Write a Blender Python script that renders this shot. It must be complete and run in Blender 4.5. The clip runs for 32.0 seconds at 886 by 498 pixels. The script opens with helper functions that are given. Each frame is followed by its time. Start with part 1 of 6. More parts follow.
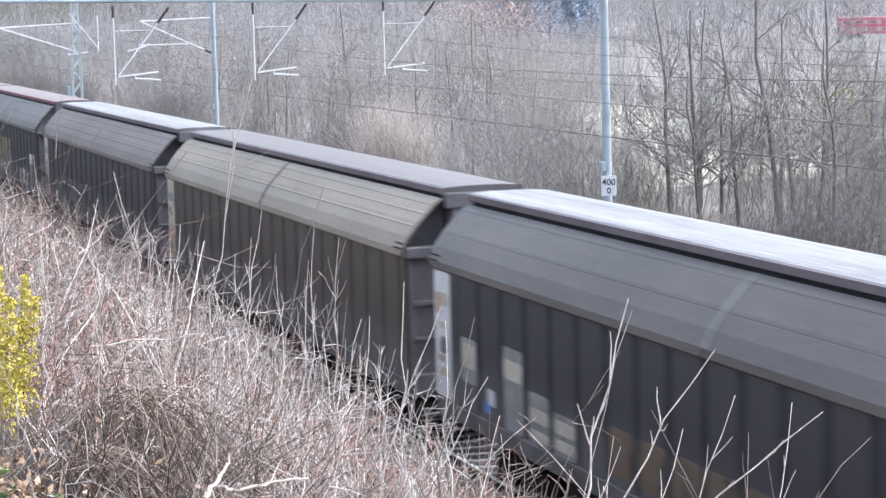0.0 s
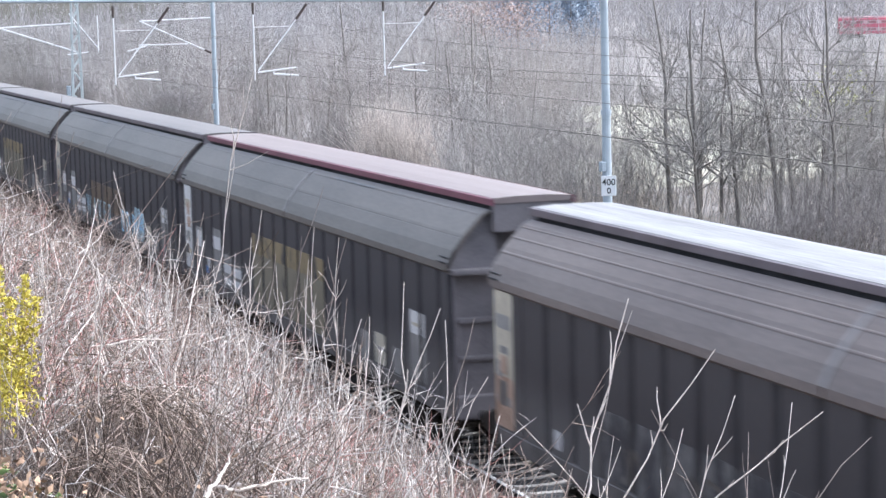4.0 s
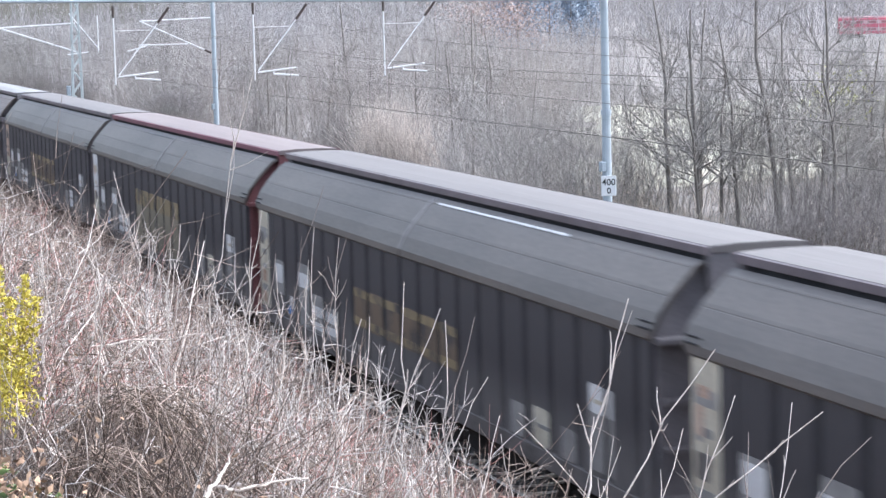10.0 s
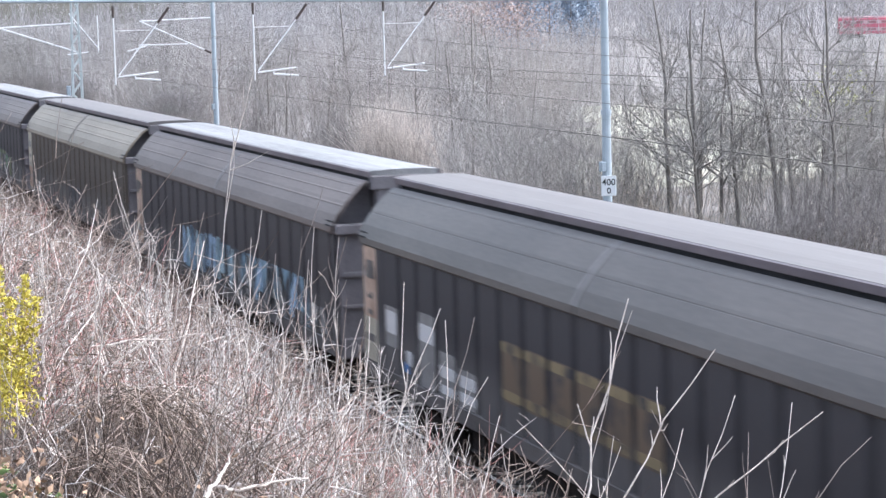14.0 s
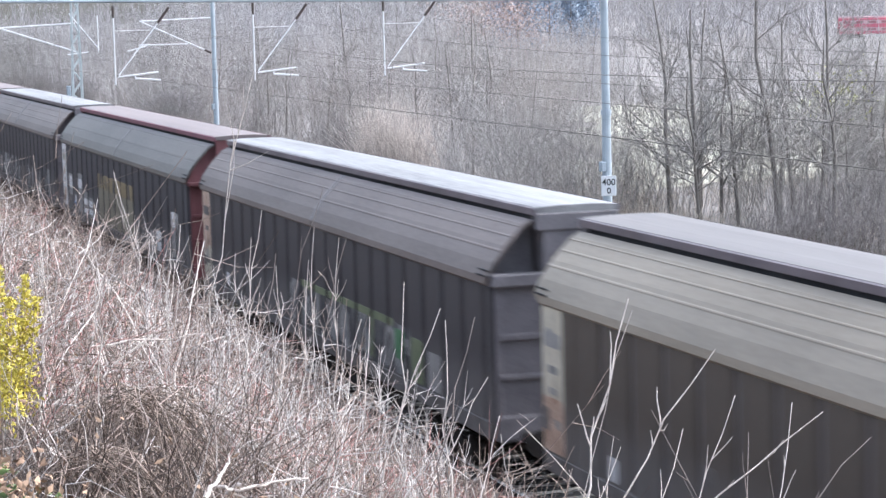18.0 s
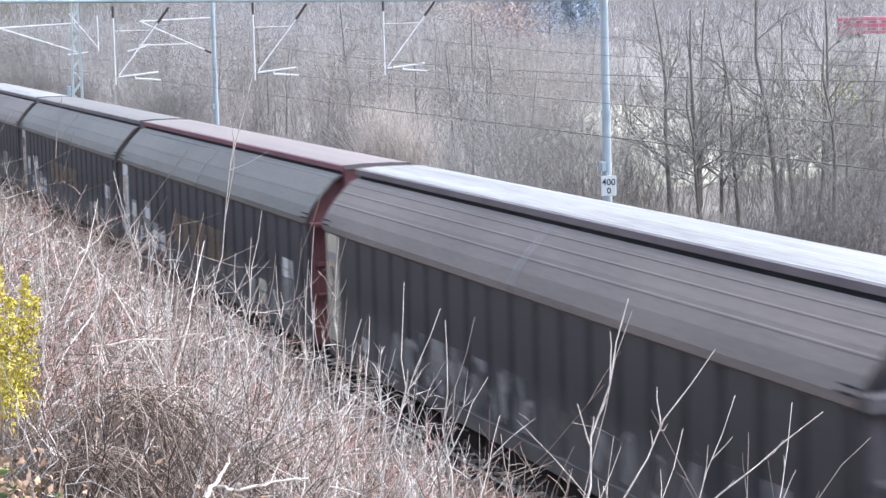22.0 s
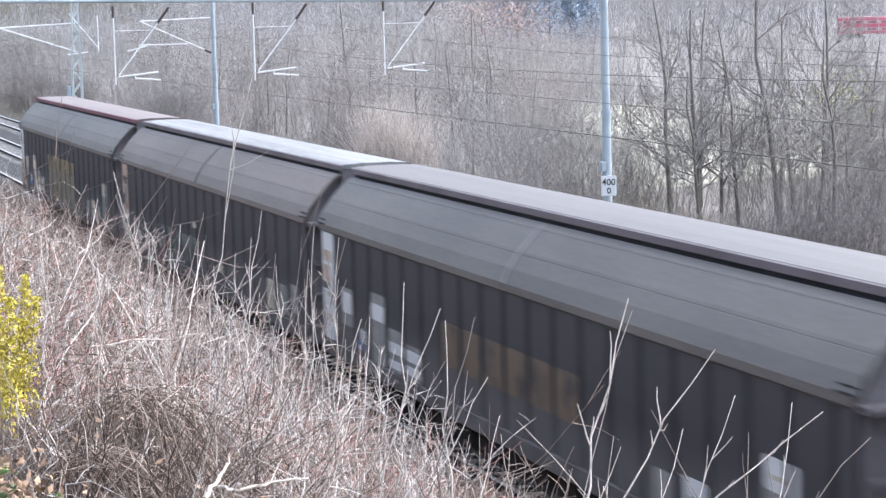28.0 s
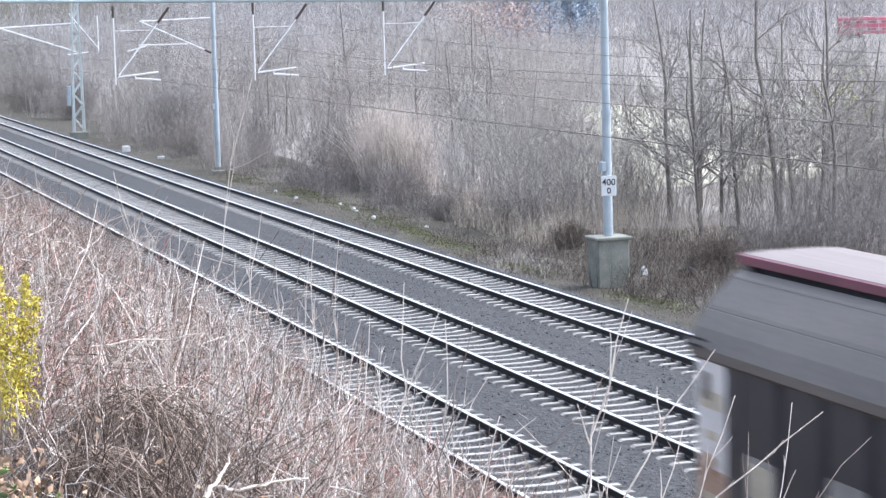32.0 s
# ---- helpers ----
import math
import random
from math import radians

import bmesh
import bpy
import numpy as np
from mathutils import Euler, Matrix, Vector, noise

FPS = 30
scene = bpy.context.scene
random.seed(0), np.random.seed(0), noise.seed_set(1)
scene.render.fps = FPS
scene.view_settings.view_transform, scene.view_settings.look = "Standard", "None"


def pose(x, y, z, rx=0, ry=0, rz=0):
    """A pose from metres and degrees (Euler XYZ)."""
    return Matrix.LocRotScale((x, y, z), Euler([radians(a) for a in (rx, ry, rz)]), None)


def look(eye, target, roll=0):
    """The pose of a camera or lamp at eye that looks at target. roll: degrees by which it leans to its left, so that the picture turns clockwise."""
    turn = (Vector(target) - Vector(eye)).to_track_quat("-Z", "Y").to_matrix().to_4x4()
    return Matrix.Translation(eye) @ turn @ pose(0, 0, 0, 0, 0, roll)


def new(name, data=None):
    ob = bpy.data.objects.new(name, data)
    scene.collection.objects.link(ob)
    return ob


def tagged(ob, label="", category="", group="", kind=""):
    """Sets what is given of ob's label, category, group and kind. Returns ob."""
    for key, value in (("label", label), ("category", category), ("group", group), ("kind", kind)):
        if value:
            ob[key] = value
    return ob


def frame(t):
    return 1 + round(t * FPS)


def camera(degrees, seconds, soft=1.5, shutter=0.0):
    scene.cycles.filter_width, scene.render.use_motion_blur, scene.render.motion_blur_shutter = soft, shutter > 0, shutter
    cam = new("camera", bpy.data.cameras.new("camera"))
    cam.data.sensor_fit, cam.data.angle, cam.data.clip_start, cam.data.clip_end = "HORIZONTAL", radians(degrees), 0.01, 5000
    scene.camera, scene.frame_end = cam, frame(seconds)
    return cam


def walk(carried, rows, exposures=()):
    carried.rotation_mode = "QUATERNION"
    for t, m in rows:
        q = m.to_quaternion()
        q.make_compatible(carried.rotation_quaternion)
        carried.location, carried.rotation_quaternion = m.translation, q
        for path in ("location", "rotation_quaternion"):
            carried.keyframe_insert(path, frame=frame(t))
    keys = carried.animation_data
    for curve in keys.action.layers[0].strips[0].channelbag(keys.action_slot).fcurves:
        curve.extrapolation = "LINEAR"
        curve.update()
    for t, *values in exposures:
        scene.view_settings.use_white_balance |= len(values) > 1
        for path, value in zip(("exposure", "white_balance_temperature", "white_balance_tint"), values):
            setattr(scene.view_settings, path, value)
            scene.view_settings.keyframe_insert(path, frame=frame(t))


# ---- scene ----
# The clip's whole view: a hillside of bare scrub above three railway tracks, a passing freight train, woods behind.
# World: tracks run along +y, x points across them, z = 0 is the top of the rails.
EYE = (0.0, 0.0, 7.7455)
cam = camera(21.834, 32.0, soft=1.5, shutter=0.65)
VIEW = look(EYE, (17.6886, 56.9927, 1.5052), -1.482)
walk(cam, [(0.0, VIEW), (32.0, VIEW)], exposures=[(0.0, 1.5, 5950, 10), (32.0, 1.5, 5950, 10)])

# ---- world and sun ----
SUN_AZ, SUN_EL = radians(85), radians(52)   # compass bearing measured from +y towards +x
world = bpy.data.worlds.new("sky")
scene.world = world
world.use_nodes = True
wn = world.node_tree.nodes
sky = wn.new("ShaderNodeTexSky")
sky.sky_type, sky.sun_disc = "NISHITA", False
sky.sun_elevation, sky.sun_rotation = SUN_EL, SUN_AZ
sky.air_density, sky.dust_density, sky.ozone_density = 1.15, 3.6, 1.8
wn["Background"].inputs["Strength"].default_value = 0.15
haze = wn.new("ShaderNodeHueSaturation")   # a hazy day: the sky is whiter than clear air makes it
haze.inputs["Saturation"].default_value = 0.5
world.node_tree.links.new(sky.outputs["Color"], haze.inputs["Color"])
world.node_tree.links.new(haze.outputs["Color"], wn["Background"].inputs["Color"])
sun = new("sun", bpy.data.lights.new("sun", "SUN"))
sun.data.energy, sun.data.angle, sun.data.color = 1.15, radians(30), (1.0, 0.96, 0.91)
sdir = Vector((math.sin(SUN_AZ) * math.cos(SUN_EL), math.cos(SUN_AZ) * math.cos(SUN_EL), math.sin(SUN_EL)))
sun.matrix_world = look(sdir * 200, (0, 0, 0))

TRACKS = (12.558, 16.5215, 20.601)
rng = np.random.default_rng(7)


# ---- materials ----
def mat(name, a, b, rough=0.8, scale=3.0, fine=60.0, bump=0.15, metal=0.0, stretch=(1, 1, 1), rnd=0.0, fine_mix=0.35, dist=0.02, spec=0.4, island=False):
    """Two colours mixed by a coarse and a fine noise, with bump from the fine one; rnd: brightness change from piece to piece."""
    m = bpy.data.materials.new(name)
    m.use_nodes = True
    n, l = m.node_tree.nodes, m.node_tree.links
    bs = n["Principled BSDF"]
    co = n.new("ShaderNodeTexCoord")
    mp = n.new("ShaderNodeMapping")
    mp.inputs["Scale"].default_value = stretch
    l.new(co.outputs["Object"], mp.inputs["Vector"])
    n1, n2 = n.new("ShaderNodeTexNoise"), n.new("ShaderNodeTexNoise")
    n1.inputs["Scale"].default_value, n1.inputs["Detail"].default_value = scale, 5
    n2.inputs["Scale"].default_value, n2.inputs["Detail"].default_value = fine, 3
    l.new(mp.outputs["Vector"], n1.inputs["Vector"])
    l.new(mp.outputs["Vector"], n2.inputs["Vector"])
    mx = n.new("ShaderNodeMix")
    mx.inputs["Factor"].default_value = fine_mix
    l.new(n1.outputs["Fac"], mx.inputs["A"])
    l.new(n2.outputs["Fac"], mx.inputs["B"])
    rp = n.new("ShaderNodeValToRGB")
    rp.color_ramp.elements[0].position, rp.color_ramp.elements[1].position = 0.32, 0.68
    rp.color_ramp.elements[0].color, rp.color_ramp.elements[1].color = (*a, 1), (*b, 1)
    l.new(mx.outputs["Result"], rp.inputs["Fac"])
    out = rp.outputs["Color"]
    if rnd:
        hs = n.new("ShaderNodeHueSaturation")
        mr = n.new("ShaderNodeMapRange")
        mr.inputs["To Min"].default_value, mr.inputs["To Max"].default_value = 1 - rnd, 1 + rnd
        if island:
            g = n.new("ShaderNodeNewGeometry")
            l.new(g.outputs["Random Per Island"], mr.inputs["Value"])
        else:
            g = n.new("ShaderNodeObjectInfo")
            l.new(g.outputs["Random"], mr.inputs["Value"])
        l.new(mr.outputs["Result"], hs.inputs["Value"])
        l.new(out, hs.inputs["Color"])
        out = hs.outputs["Color"]
    l.new(out, bs.inputs["Base Color"])
    bs.inputs["Roughness"].default_value, bs.inputs["Metallic"].default_value = rough, metal
    bs.inputs["Specular IOR Level"].default_value = spec
    if bump:
        bp = n.new("ShaderNodeBump")
        bp.inputs["Strength"].default_value, bp.inputs["Distance"].default_value = bump, dist
        l.new(n2.outputs["Fac"], bp.inputs["Height"])
        l.new(bp.outputs["Normal"], bs.inputs["Normal"])
    return m


M = {}
# Hillside soil is darkened so that gaps between the canes look shaded.
M["soil"] = mat("leaf_litter_soil", (0.03928, 0.02968, 0.02272), (0.1136, 0.0872, 0.07), 0.95, 0.8, 14, 0.8, dist=0.08)
M["verge"] = mat("verge_earth", (0.026, 0.023, 0.02), (0.105, 0.095, 0.074), 0.95, 1.1, 9, 1.0, fine_mix=0.5, dist=0.12)
M["heath"] = mat("dry_heath", (0.178, 0.162, 0.153), (0.306, 0.281, 0.268), 0.95, 0.12, 2.5, 0.6, dist=0.2)
M["field"] = mat("pale_winter_grass", (0.3628, 0.3526, 0.272), (0.5643, 0.544, 0.4433), 0.95, 0.15, 6, 0.5, dist=0.1)
M["moss"] = mat("mossy_grass", (0.108, 0.117, 0.0567), (0.216, 0.225, 0.1053), 0.95, 1.5, 25, 0.8, dist=0.05)
M["ballast"] = mat("ballast_stone", (0.01304, 0.01315, 0.01485), (0.08281, 0.08388, 0.09143), 0.9, 5, 13, 1.0, fine_mix=0.75, dist=0.08)
M["stone"] = mat("ballast_chips", (0.04759, 0.04707, 0.05047), (0.1235, 0.1227, 0.1288), 0.9, 3, 30, 0.2, rnd=0.4, island=True)
M["sleeper"] = mat("weathered_concrete", (0.2663, 0.2554, 0.2436), (0.4066, 0.3914, 0.3696), 0.9, 2.5, 40, 0.3, rnd=0.14)
# Rusty webs kept near black: the look of their shaded side is painted in.
M["rail_side"] = mat("shaded_rusty_rail_web", (0.01224, 0.0108, 0.01237), (0.0306, 0.0261, 0.02813), 0.75, 2, 50, 0.3)
# Polished heads: their bright gleam is put into a whitish base colour.
M["rail_top"] = mat("polished_rail_head_gleam", (0.74, 0.74, 0.75), (0.88, 0.88, 0.89), 0.4, 2, 40, 0.02, metal=0.35, stretch=(1, 0.1, 1))
M["galv"] = mat("galvanised_steel", (0.3523, 0.4111, 0.4581), (0.5403, 0.599, 0.646), 0.5, 1.5, 30, 0.1, metal=0.35)
M["alu"] = mat("bright_aluminium_tube", (0.80, 0.80, 0.80), (0.90, 0.90, 0.90), 0.5, 3, 30, 0.05)
M["lattice"] = mat("green_grey_paint", (0.46, 0.51, 0.51), (0.66, 0.69, 0.69), 0.6, 2, 30, 0.1, metal=0.2)
M["insul"] = mat("dark_insulator", (0.05, 0.035, 0.03), (0.11, 0.08, 0.07), 0.4, 5, 40, 0.1)
M["wire"] = mat("oxidised_copper_wire", (0.105, 0.0964, 0.0877), (0.193, 0.175, 0.158), 0.6, 2, 30, 0.0)
M["concrete"] = mat("mossy_concrete_block", (0.162, 0.17, 0.145), (0.315, 0.315, 0.281), 0.9, 2.2, 25, 0.5)
M["white"] = mat("white_enamel", (0.7704, 0.7704, 0.7704), (0.8988, 0.8988, 0.8988), 0.45, 4, 40, 0.05)
M["black"] = mat("black_paint", (0.012, 0.012, 0.012), (0.03, 0.03, 0.03), 0.6, 4, 40, 0.05)
# Far and rank twigs and bark are paled: haze is put into their colours.
M["bark"] = mat("grey_bark", (0.121, 0.1058, 0.09576), (0.2716, 0.2464, 0.2212), 0.9, 3, 30, 0.5)
M["twig_far"] = mat("haze_paled_crown_twigs", (0.195, 0.184, 0.168), (0.53, 0.497, 0.488), 0.9, 0.12, 8, 0.0, rnd=0.2, fine_mix=0.12, island=True, stretch=(1, 0.5, 1))
M["twig_brown"] = mat("brown_scrub_twigs", (0.145, 0.126, 0.112), (0.46, 0.42, 0.402), 0.9, 0.13, 8, 0.0, rnd=0.2, fine_mix=0.12, island=True, stretch=(1, 0.5, 1))
M["twig_near"] = mat("dry_bramble_canes", (0.2141, 0.1558, 0.1264), (0.493, 0.4029, 0.3503), 0.85, 1.2, 30, 0.0, rnd=0.65, island=True)
M["twig_foot"] = mat("dark_reddish_foot_brush", (0.15, 0.105, 0.09), (0.40, 0.31, 0.27), 0.85, 1.2, 30, 0.0, rnd=0.6, island=True)
M["twig_red"] = mat("reddish_canes", (0.3058, 0.1462, 0.1306), (0.5733, 0.312, 0.2719), 0.8, 1.2, 30, 0.0, rnd=0.4, island=True)
# The farthest wood is palest, with haze mixed into its twig colour.
M["twig_haze"] = mat("haze_paled_far_twigs", (0.2916, 0.2795, 0.2835), (0.4536, 0.4374, 0.4415), 0.9, 0.15, 5, 0.0, rnd=0.3, island=True)
M["twig_dark"] = mat("dark_verge_stems", (0.0715, 0.0585, 0.052), (0.182, 0.15, 0.13), 0.9, 0.6, 10, 0.0, rnd=0.4, island=True)
M["twig_shrub"] = mat("dark_grey_brown_shrub_twigs", (0.135, 0.122, 0.12), (0.285, 0.262, 0.255), 0.9, 0.6, 10, 0.0, rnd=0.4, island=True)
M["twig_mound"] = mat("brown_arching_canes", (0.1621, 0.1188, 0.09464), (0.3659, 0.2909, 0.2404), 0.85, 1.2, 30, 0.0, rnd=0.5, island=True)
# Low stalks are toned down to paint shade into the depth of the brambles.
M["under_stalk"] = mat("shade_dark_matted_stalks", (0.08152, 0.06163, 0.05214), (0.2216, 0.1722, 0.1496), 0.9, 1.2, 30, 0.0, rnd=0.5, island=True)
M["twig_white"] = mat("bleached_dry_stems", (0.4888, 0.4344, 0.3993), (0.7856, 0.7386, 0.6998), 0.85, 1.2, 30, 0.0, rnd=0.45, island=True)
M["twig_mid"] = mat("grey_brown_stems", (0.248, 0.2328, 0.2232), (0.4256, 0.4016, 0.3864), 0.9, 0.2, 8, 0.0, rnd=0.35, island=True)
M["twig_rank"] = mat("haze_lightened_tree_twigs", (0.2058, 0.192, 0.1794), (0.4255, 0.3979, 0.3772), 0.9, 0.25, 8, 0.0, rnd=0.35, island=True)
M["sapling"] = mat("pale_sapling_bark", (0.4814, 0.4064, 0.357), (0.8291, 0.7472, 0.6751), 0.85, 8, 60, 0.3)
M["sapling_dark"] = mat("dark_sapling_bark", (0.153, 0.1212, 0.1085), (0.306, 0.255, 0.2295), 0.85, 8, 60, 0.3)
M["reed"] = mat("dry_reed_stalks", (0.3992, 0.3418, 0.2819), (0.6093, 0.5406, 0.465), 0.9, 0.7, 10, 0.0, rnd=0.3, island=True)
M["reed_pale"] = mat("bleached_reed_stalks", (0.46, 0.405, 0.365), (0.68, 0.615, 0.565), 0.9, 0.7, 10, 0.0, rnd=0.3, island=True)
M["dead_leaf"] = mat("dead_oak_leaves", (0.1847, 0.1069, 0.0671), (0.4471, 0.311, 0.2101), 0.85, 3, 40, 0.1, rnd=0.5, island=True)
M["yellow_leaf"] = mat("yellow_green_leaves", (0.4659, 0.3885, 0.05069), (0.6989, 0.5913, 0.1095), 0.6, 3, 30, 0.1, rnd=0.35, island=True)
M["green_leaf"] = mat("small_green_leaves", (0.056, 0.096, 0.024), (0.136, 0.192, 0.056), 0.6, 3, 30, 0.1, rnd=0.35, island=True)
M["ivy"] = mat("olive_green_foliage", (0.2457, 0.252, 0.09), (0.4914, 0.486, 0.198), 0.8, 0.6, 10, 0.0, rnd=0.4, island=True)
# Evergreen foliage carries the blue of distance haze in its base colour.
M["conifer"] = mat("haze_blue_evergreen_foliage", (0.228, 0.282, 0.36), (0.396, 0.468, 0.552), 0.9, 0.1, 3, 0.0, rnd=0.3, island=True)
M["rust_leaf"] = mat("rusty_hanging_leaves", (0.40, 0.31, 0.28), (0.54, 0.44, 0.40), 0.85, 0.3, 8, 0.0, rnd=0.3, island=True)
# Coach colours are pinkish and low in contrast to stand for haze.
M["red_train"] = mat("haze_paled_red_coach_paint", (0.56, 0.13, 0.19), (0.68, 0.18, 0.24), 0.4, 0.5, 10, 0.0)
M["pale_band"] = mat("haze_paled_coach_band", (0.58, 0.36, 0.385), (0.70, 0.47, 0.49), 0.4, 0.5, 10, 0.0)
M["glass_dark"] = mat("haze_paled_coach_glass", (0.34, 0.16, 0.18), (0.44, 0.22, 0.24), 0.1, 0.5, 10, 0.0)
M["litter"] = mat("pale_plastic_litter", (0.6, 0.6, 0.62), (0.8, 0.8, 0.82), 0.5, 5, 30, 0.1)
# wagon paints
ST = (1.0, 0.25, 1.0)
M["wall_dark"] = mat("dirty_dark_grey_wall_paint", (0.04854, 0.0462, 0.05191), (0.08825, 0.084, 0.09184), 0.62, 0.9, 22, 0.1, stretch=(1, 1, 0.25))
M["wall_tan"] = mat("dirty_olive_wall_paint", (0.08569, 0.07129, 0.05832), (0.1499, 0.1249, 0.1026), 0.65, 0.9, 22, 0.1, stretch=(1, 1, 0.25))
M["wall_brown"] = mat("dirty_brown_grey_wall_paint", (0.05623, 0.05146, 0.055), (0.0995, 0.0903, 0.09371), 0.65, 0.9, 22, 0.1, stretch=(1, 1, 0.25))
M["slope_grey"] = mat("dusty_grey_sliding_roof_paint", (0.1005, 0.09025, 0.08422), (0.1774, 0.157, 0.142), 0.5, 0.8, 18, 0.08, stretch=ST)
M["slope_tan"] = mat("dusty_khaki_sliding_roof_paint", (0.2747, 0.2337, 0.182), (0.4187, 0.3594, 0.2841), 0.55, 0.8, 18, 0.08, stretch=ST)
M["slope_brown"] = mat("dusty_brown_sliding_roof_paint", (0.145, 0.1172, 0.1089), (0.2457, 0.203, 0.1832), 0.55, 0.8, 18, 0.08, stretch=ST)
M["cap_white"] = mat("pale_sheet_metal_roof", (0.104, 0.1016, 0.104), (0.368, 0.3616, 0.36), 0.45, 0.9, 9, 0.05, stretch=(4.0, 0.12, 1.0), fine_mix=0.5, spec=0.25)
M["cap_lilac"] = mat("faded_grey_purple_roof", (0.1278, 0.1152, 0.1135), (0.1836, 0.1672, 0.1631), 0.5, 0.9, 9, 0.05, stretch=(4.0, 0.12, 1.0), fine_mix=0.5, spec=0.25)
M["cap_red"] = mat("faded_maroon_roof", (0.1716, 0.1372, 0.134), (0.2367, 0.1973, 0.1924), 0.5, 0.9, 9, 0.05, stretch=(4.0, 0.12, 1.0), fine_mix=0.5, spec=0.25)
# Shade in the panel joints and roof gutters is put into this colour.
M["joint"] = mat("shade_dark_joint", (0.02016, 0.02016, 0.02268), (0.0504, 0.04788, 0.05292), 0.8, 1.5, 20, 0.05)
M["rim_dark"] = mat("dark_roof_rim", (0.09911, 0.08259, 0.09177), (0.1983, 0.1682, 0.1835), 0.5, 1, 20, 0.05)
M["rim_red"] = mat("maroon_roof_rim", (0.1388, 0.048, 0.06994), (0.2318, 0.08234, 0.1162), 0.5, 1, 20, 0.05)
M["end_dark"] = mat("sooty_grey_end_wall", (0.1115, 0.1037, 0.1105), (0.2154, 0.198, 0.2079), 0.65, 1.5, 25, 0.1)
M["end_red"] = mat("faded_oxide_red_end_wall", (0.12, 0.044, 0.048), (0.2, 0.08, 0.084), 0.65, 1.5, 25, 0.1)
M["under"] = mat("brake_dust_underframe", (0.018, 0.015, 0.014), (0.05, 0.042, 0.038), 0.85, 2, 30, 0.3)
M["sole"] = mat("grey_brown_sole_bar", (0.1028, 0.09367, 0.08683), (0.2285, 0.2101, 0.1988), 0.75, 1.5, 25, 0.15)
M["tyre"] = mat("worn_wheel_steel", (0.05, 0.042, 0.038), (0.11, 0.09, 0.08), 0.5, 3, 40, 0.1, metal=0.6)
M["plate"] = mat("grubby_white_paint", (0.6936, 0.684, 0.6624), (0.9, 0.9, 0.9), 0.6, 2.5, 30, 0.05)
M["plate_cream"] = mat("grubby_cream_paint", (0.4344, 0.3936, 0.3024), (0.768, 0.72, 0.5856), 0.6, 2.5, 30, 0.05)
M["plate_rust"] = mat("rusty_orange_plate", (0.324, 0.1944, 0.127), (0.7776, 0.6072, 0.4848), 0.65, 2.5, 30, 0.05)
M["grey_patch"] = mat("grey_washed_paint", (0.238, 0.2324, 0.224), (0.434, 0.42, 0.4004), 0.65, 2, 25, 0.05)
M["blue"] = mat("bright_blue_spray_paint", (0.06192, 0.1776, 0.4752), (0.1776, 0.3712, 0.7424), 0.5, 4, 30, 0.0)
M["pale_blue"] = mat("pale_blue_spray_paint", (0.2816, 0.424, 0.5792), (0.5632, 0.736, 0.92), 0.55, 3, 30, 0.0)
M["mark_white"] = mat("white_spray_paint", (0.576, 0.576, 0.576), (0.9, 0.9, 0.9), 0.55, 3, 30, 0.0)
M["scuff"] = mat("scuffed_roof_paint", (0.11, 0.11, 0.115), (0.21, 0.21, 0.215), 0.55, 3, 30, 0.0)
M["letter_blue"] = mat("light_blue_spray_paint", (0.352, 0.592, 0.88), (0.608, 0.88, 0.95), 0.55, 3, 30, 0.0)
M["letter_pale"] = mat("pale_grey_blue_spray_paint", (0.352, 0.496, 0.56), (0.608, 0.768, 0.832), 0.55, 3, 30, 0.0)
M["wash_green"] = mat("washed_green_spray_paint", (0.136, 0.168, 0.096), (0.272, 0.312, 0.184), 0.6, 3, 30, 0.0)
M["strip_grey"] = mat("dusty_joint_strip", (0.1896, 0.1806, 0.1798), (0.3363, 0.3203, 0.3099), 0.6, 2, 20, 0.05)
M["green"] = mat("green_spray_paint", (0.064, 0.1904, 0.0896), (0.1664, 0.3696, 0.192), 0.55, 3, 30, 0.0)


def worn(name, wall, paint, cover, scale=1.6):
    """Faded paint on the dark wall: paint left in streaks and blotches, the wall's own colour between them."""
    m = mat(name, wall[0], wall[1], 0.64, 0.9, 22, 0.1, stretch=(1, 1, 0.25))
    n, l = m.node_tree.nodes, m.node_tree.links
    bs = n["Principled BSDF"]
    base = bs.inputs["Base Color"].links[0].from_socket
    co = n.new("ShaderNodeTexCoord")
    mp = n.new("ShaderNodeMapping")
    mp.inputs["Scale"].default_value = (1, 1.0, 0.55)
    l.new(co.outputs["Object"], mp.inputs["Vector"])
    no = n.new("ShaderNodeTexNoise")
    no.inputs["Scale"].default_value, no.inputs["Detail"].default_value, no.inputs["Roughness"].default_value = scale, 6, 0.62
    l.new(mp.outputs["Vector"], no.inputs["Vector"])
    mr = n.new("ShaderNodeMapRange")
    mr.interpolation_type = "SMOOTHSTEP"
    mr.inputs["From Min"].default_value, mr.inputs["From Max"].default_value = 0.62 - cover * 0.4, 0.80 - cover * 0.4
    mr.inputs["To Max"].default_value = 0.92
    l.new(no.outputs["Fac"], mr.inputs["Value"])
    mx = n.new("ShaderNodeMix")
    mx.data_type = "RGBA"
    mx.inputs["B"].default_value = (*paint, 1)
    l.new(mr.outputs["Result"], mx.inputs["Factor"])
    l.new(base, mx.inputs["A"])
    l.new(mx.outputs["Result"], bs.inputs["Base Color"])
    return m


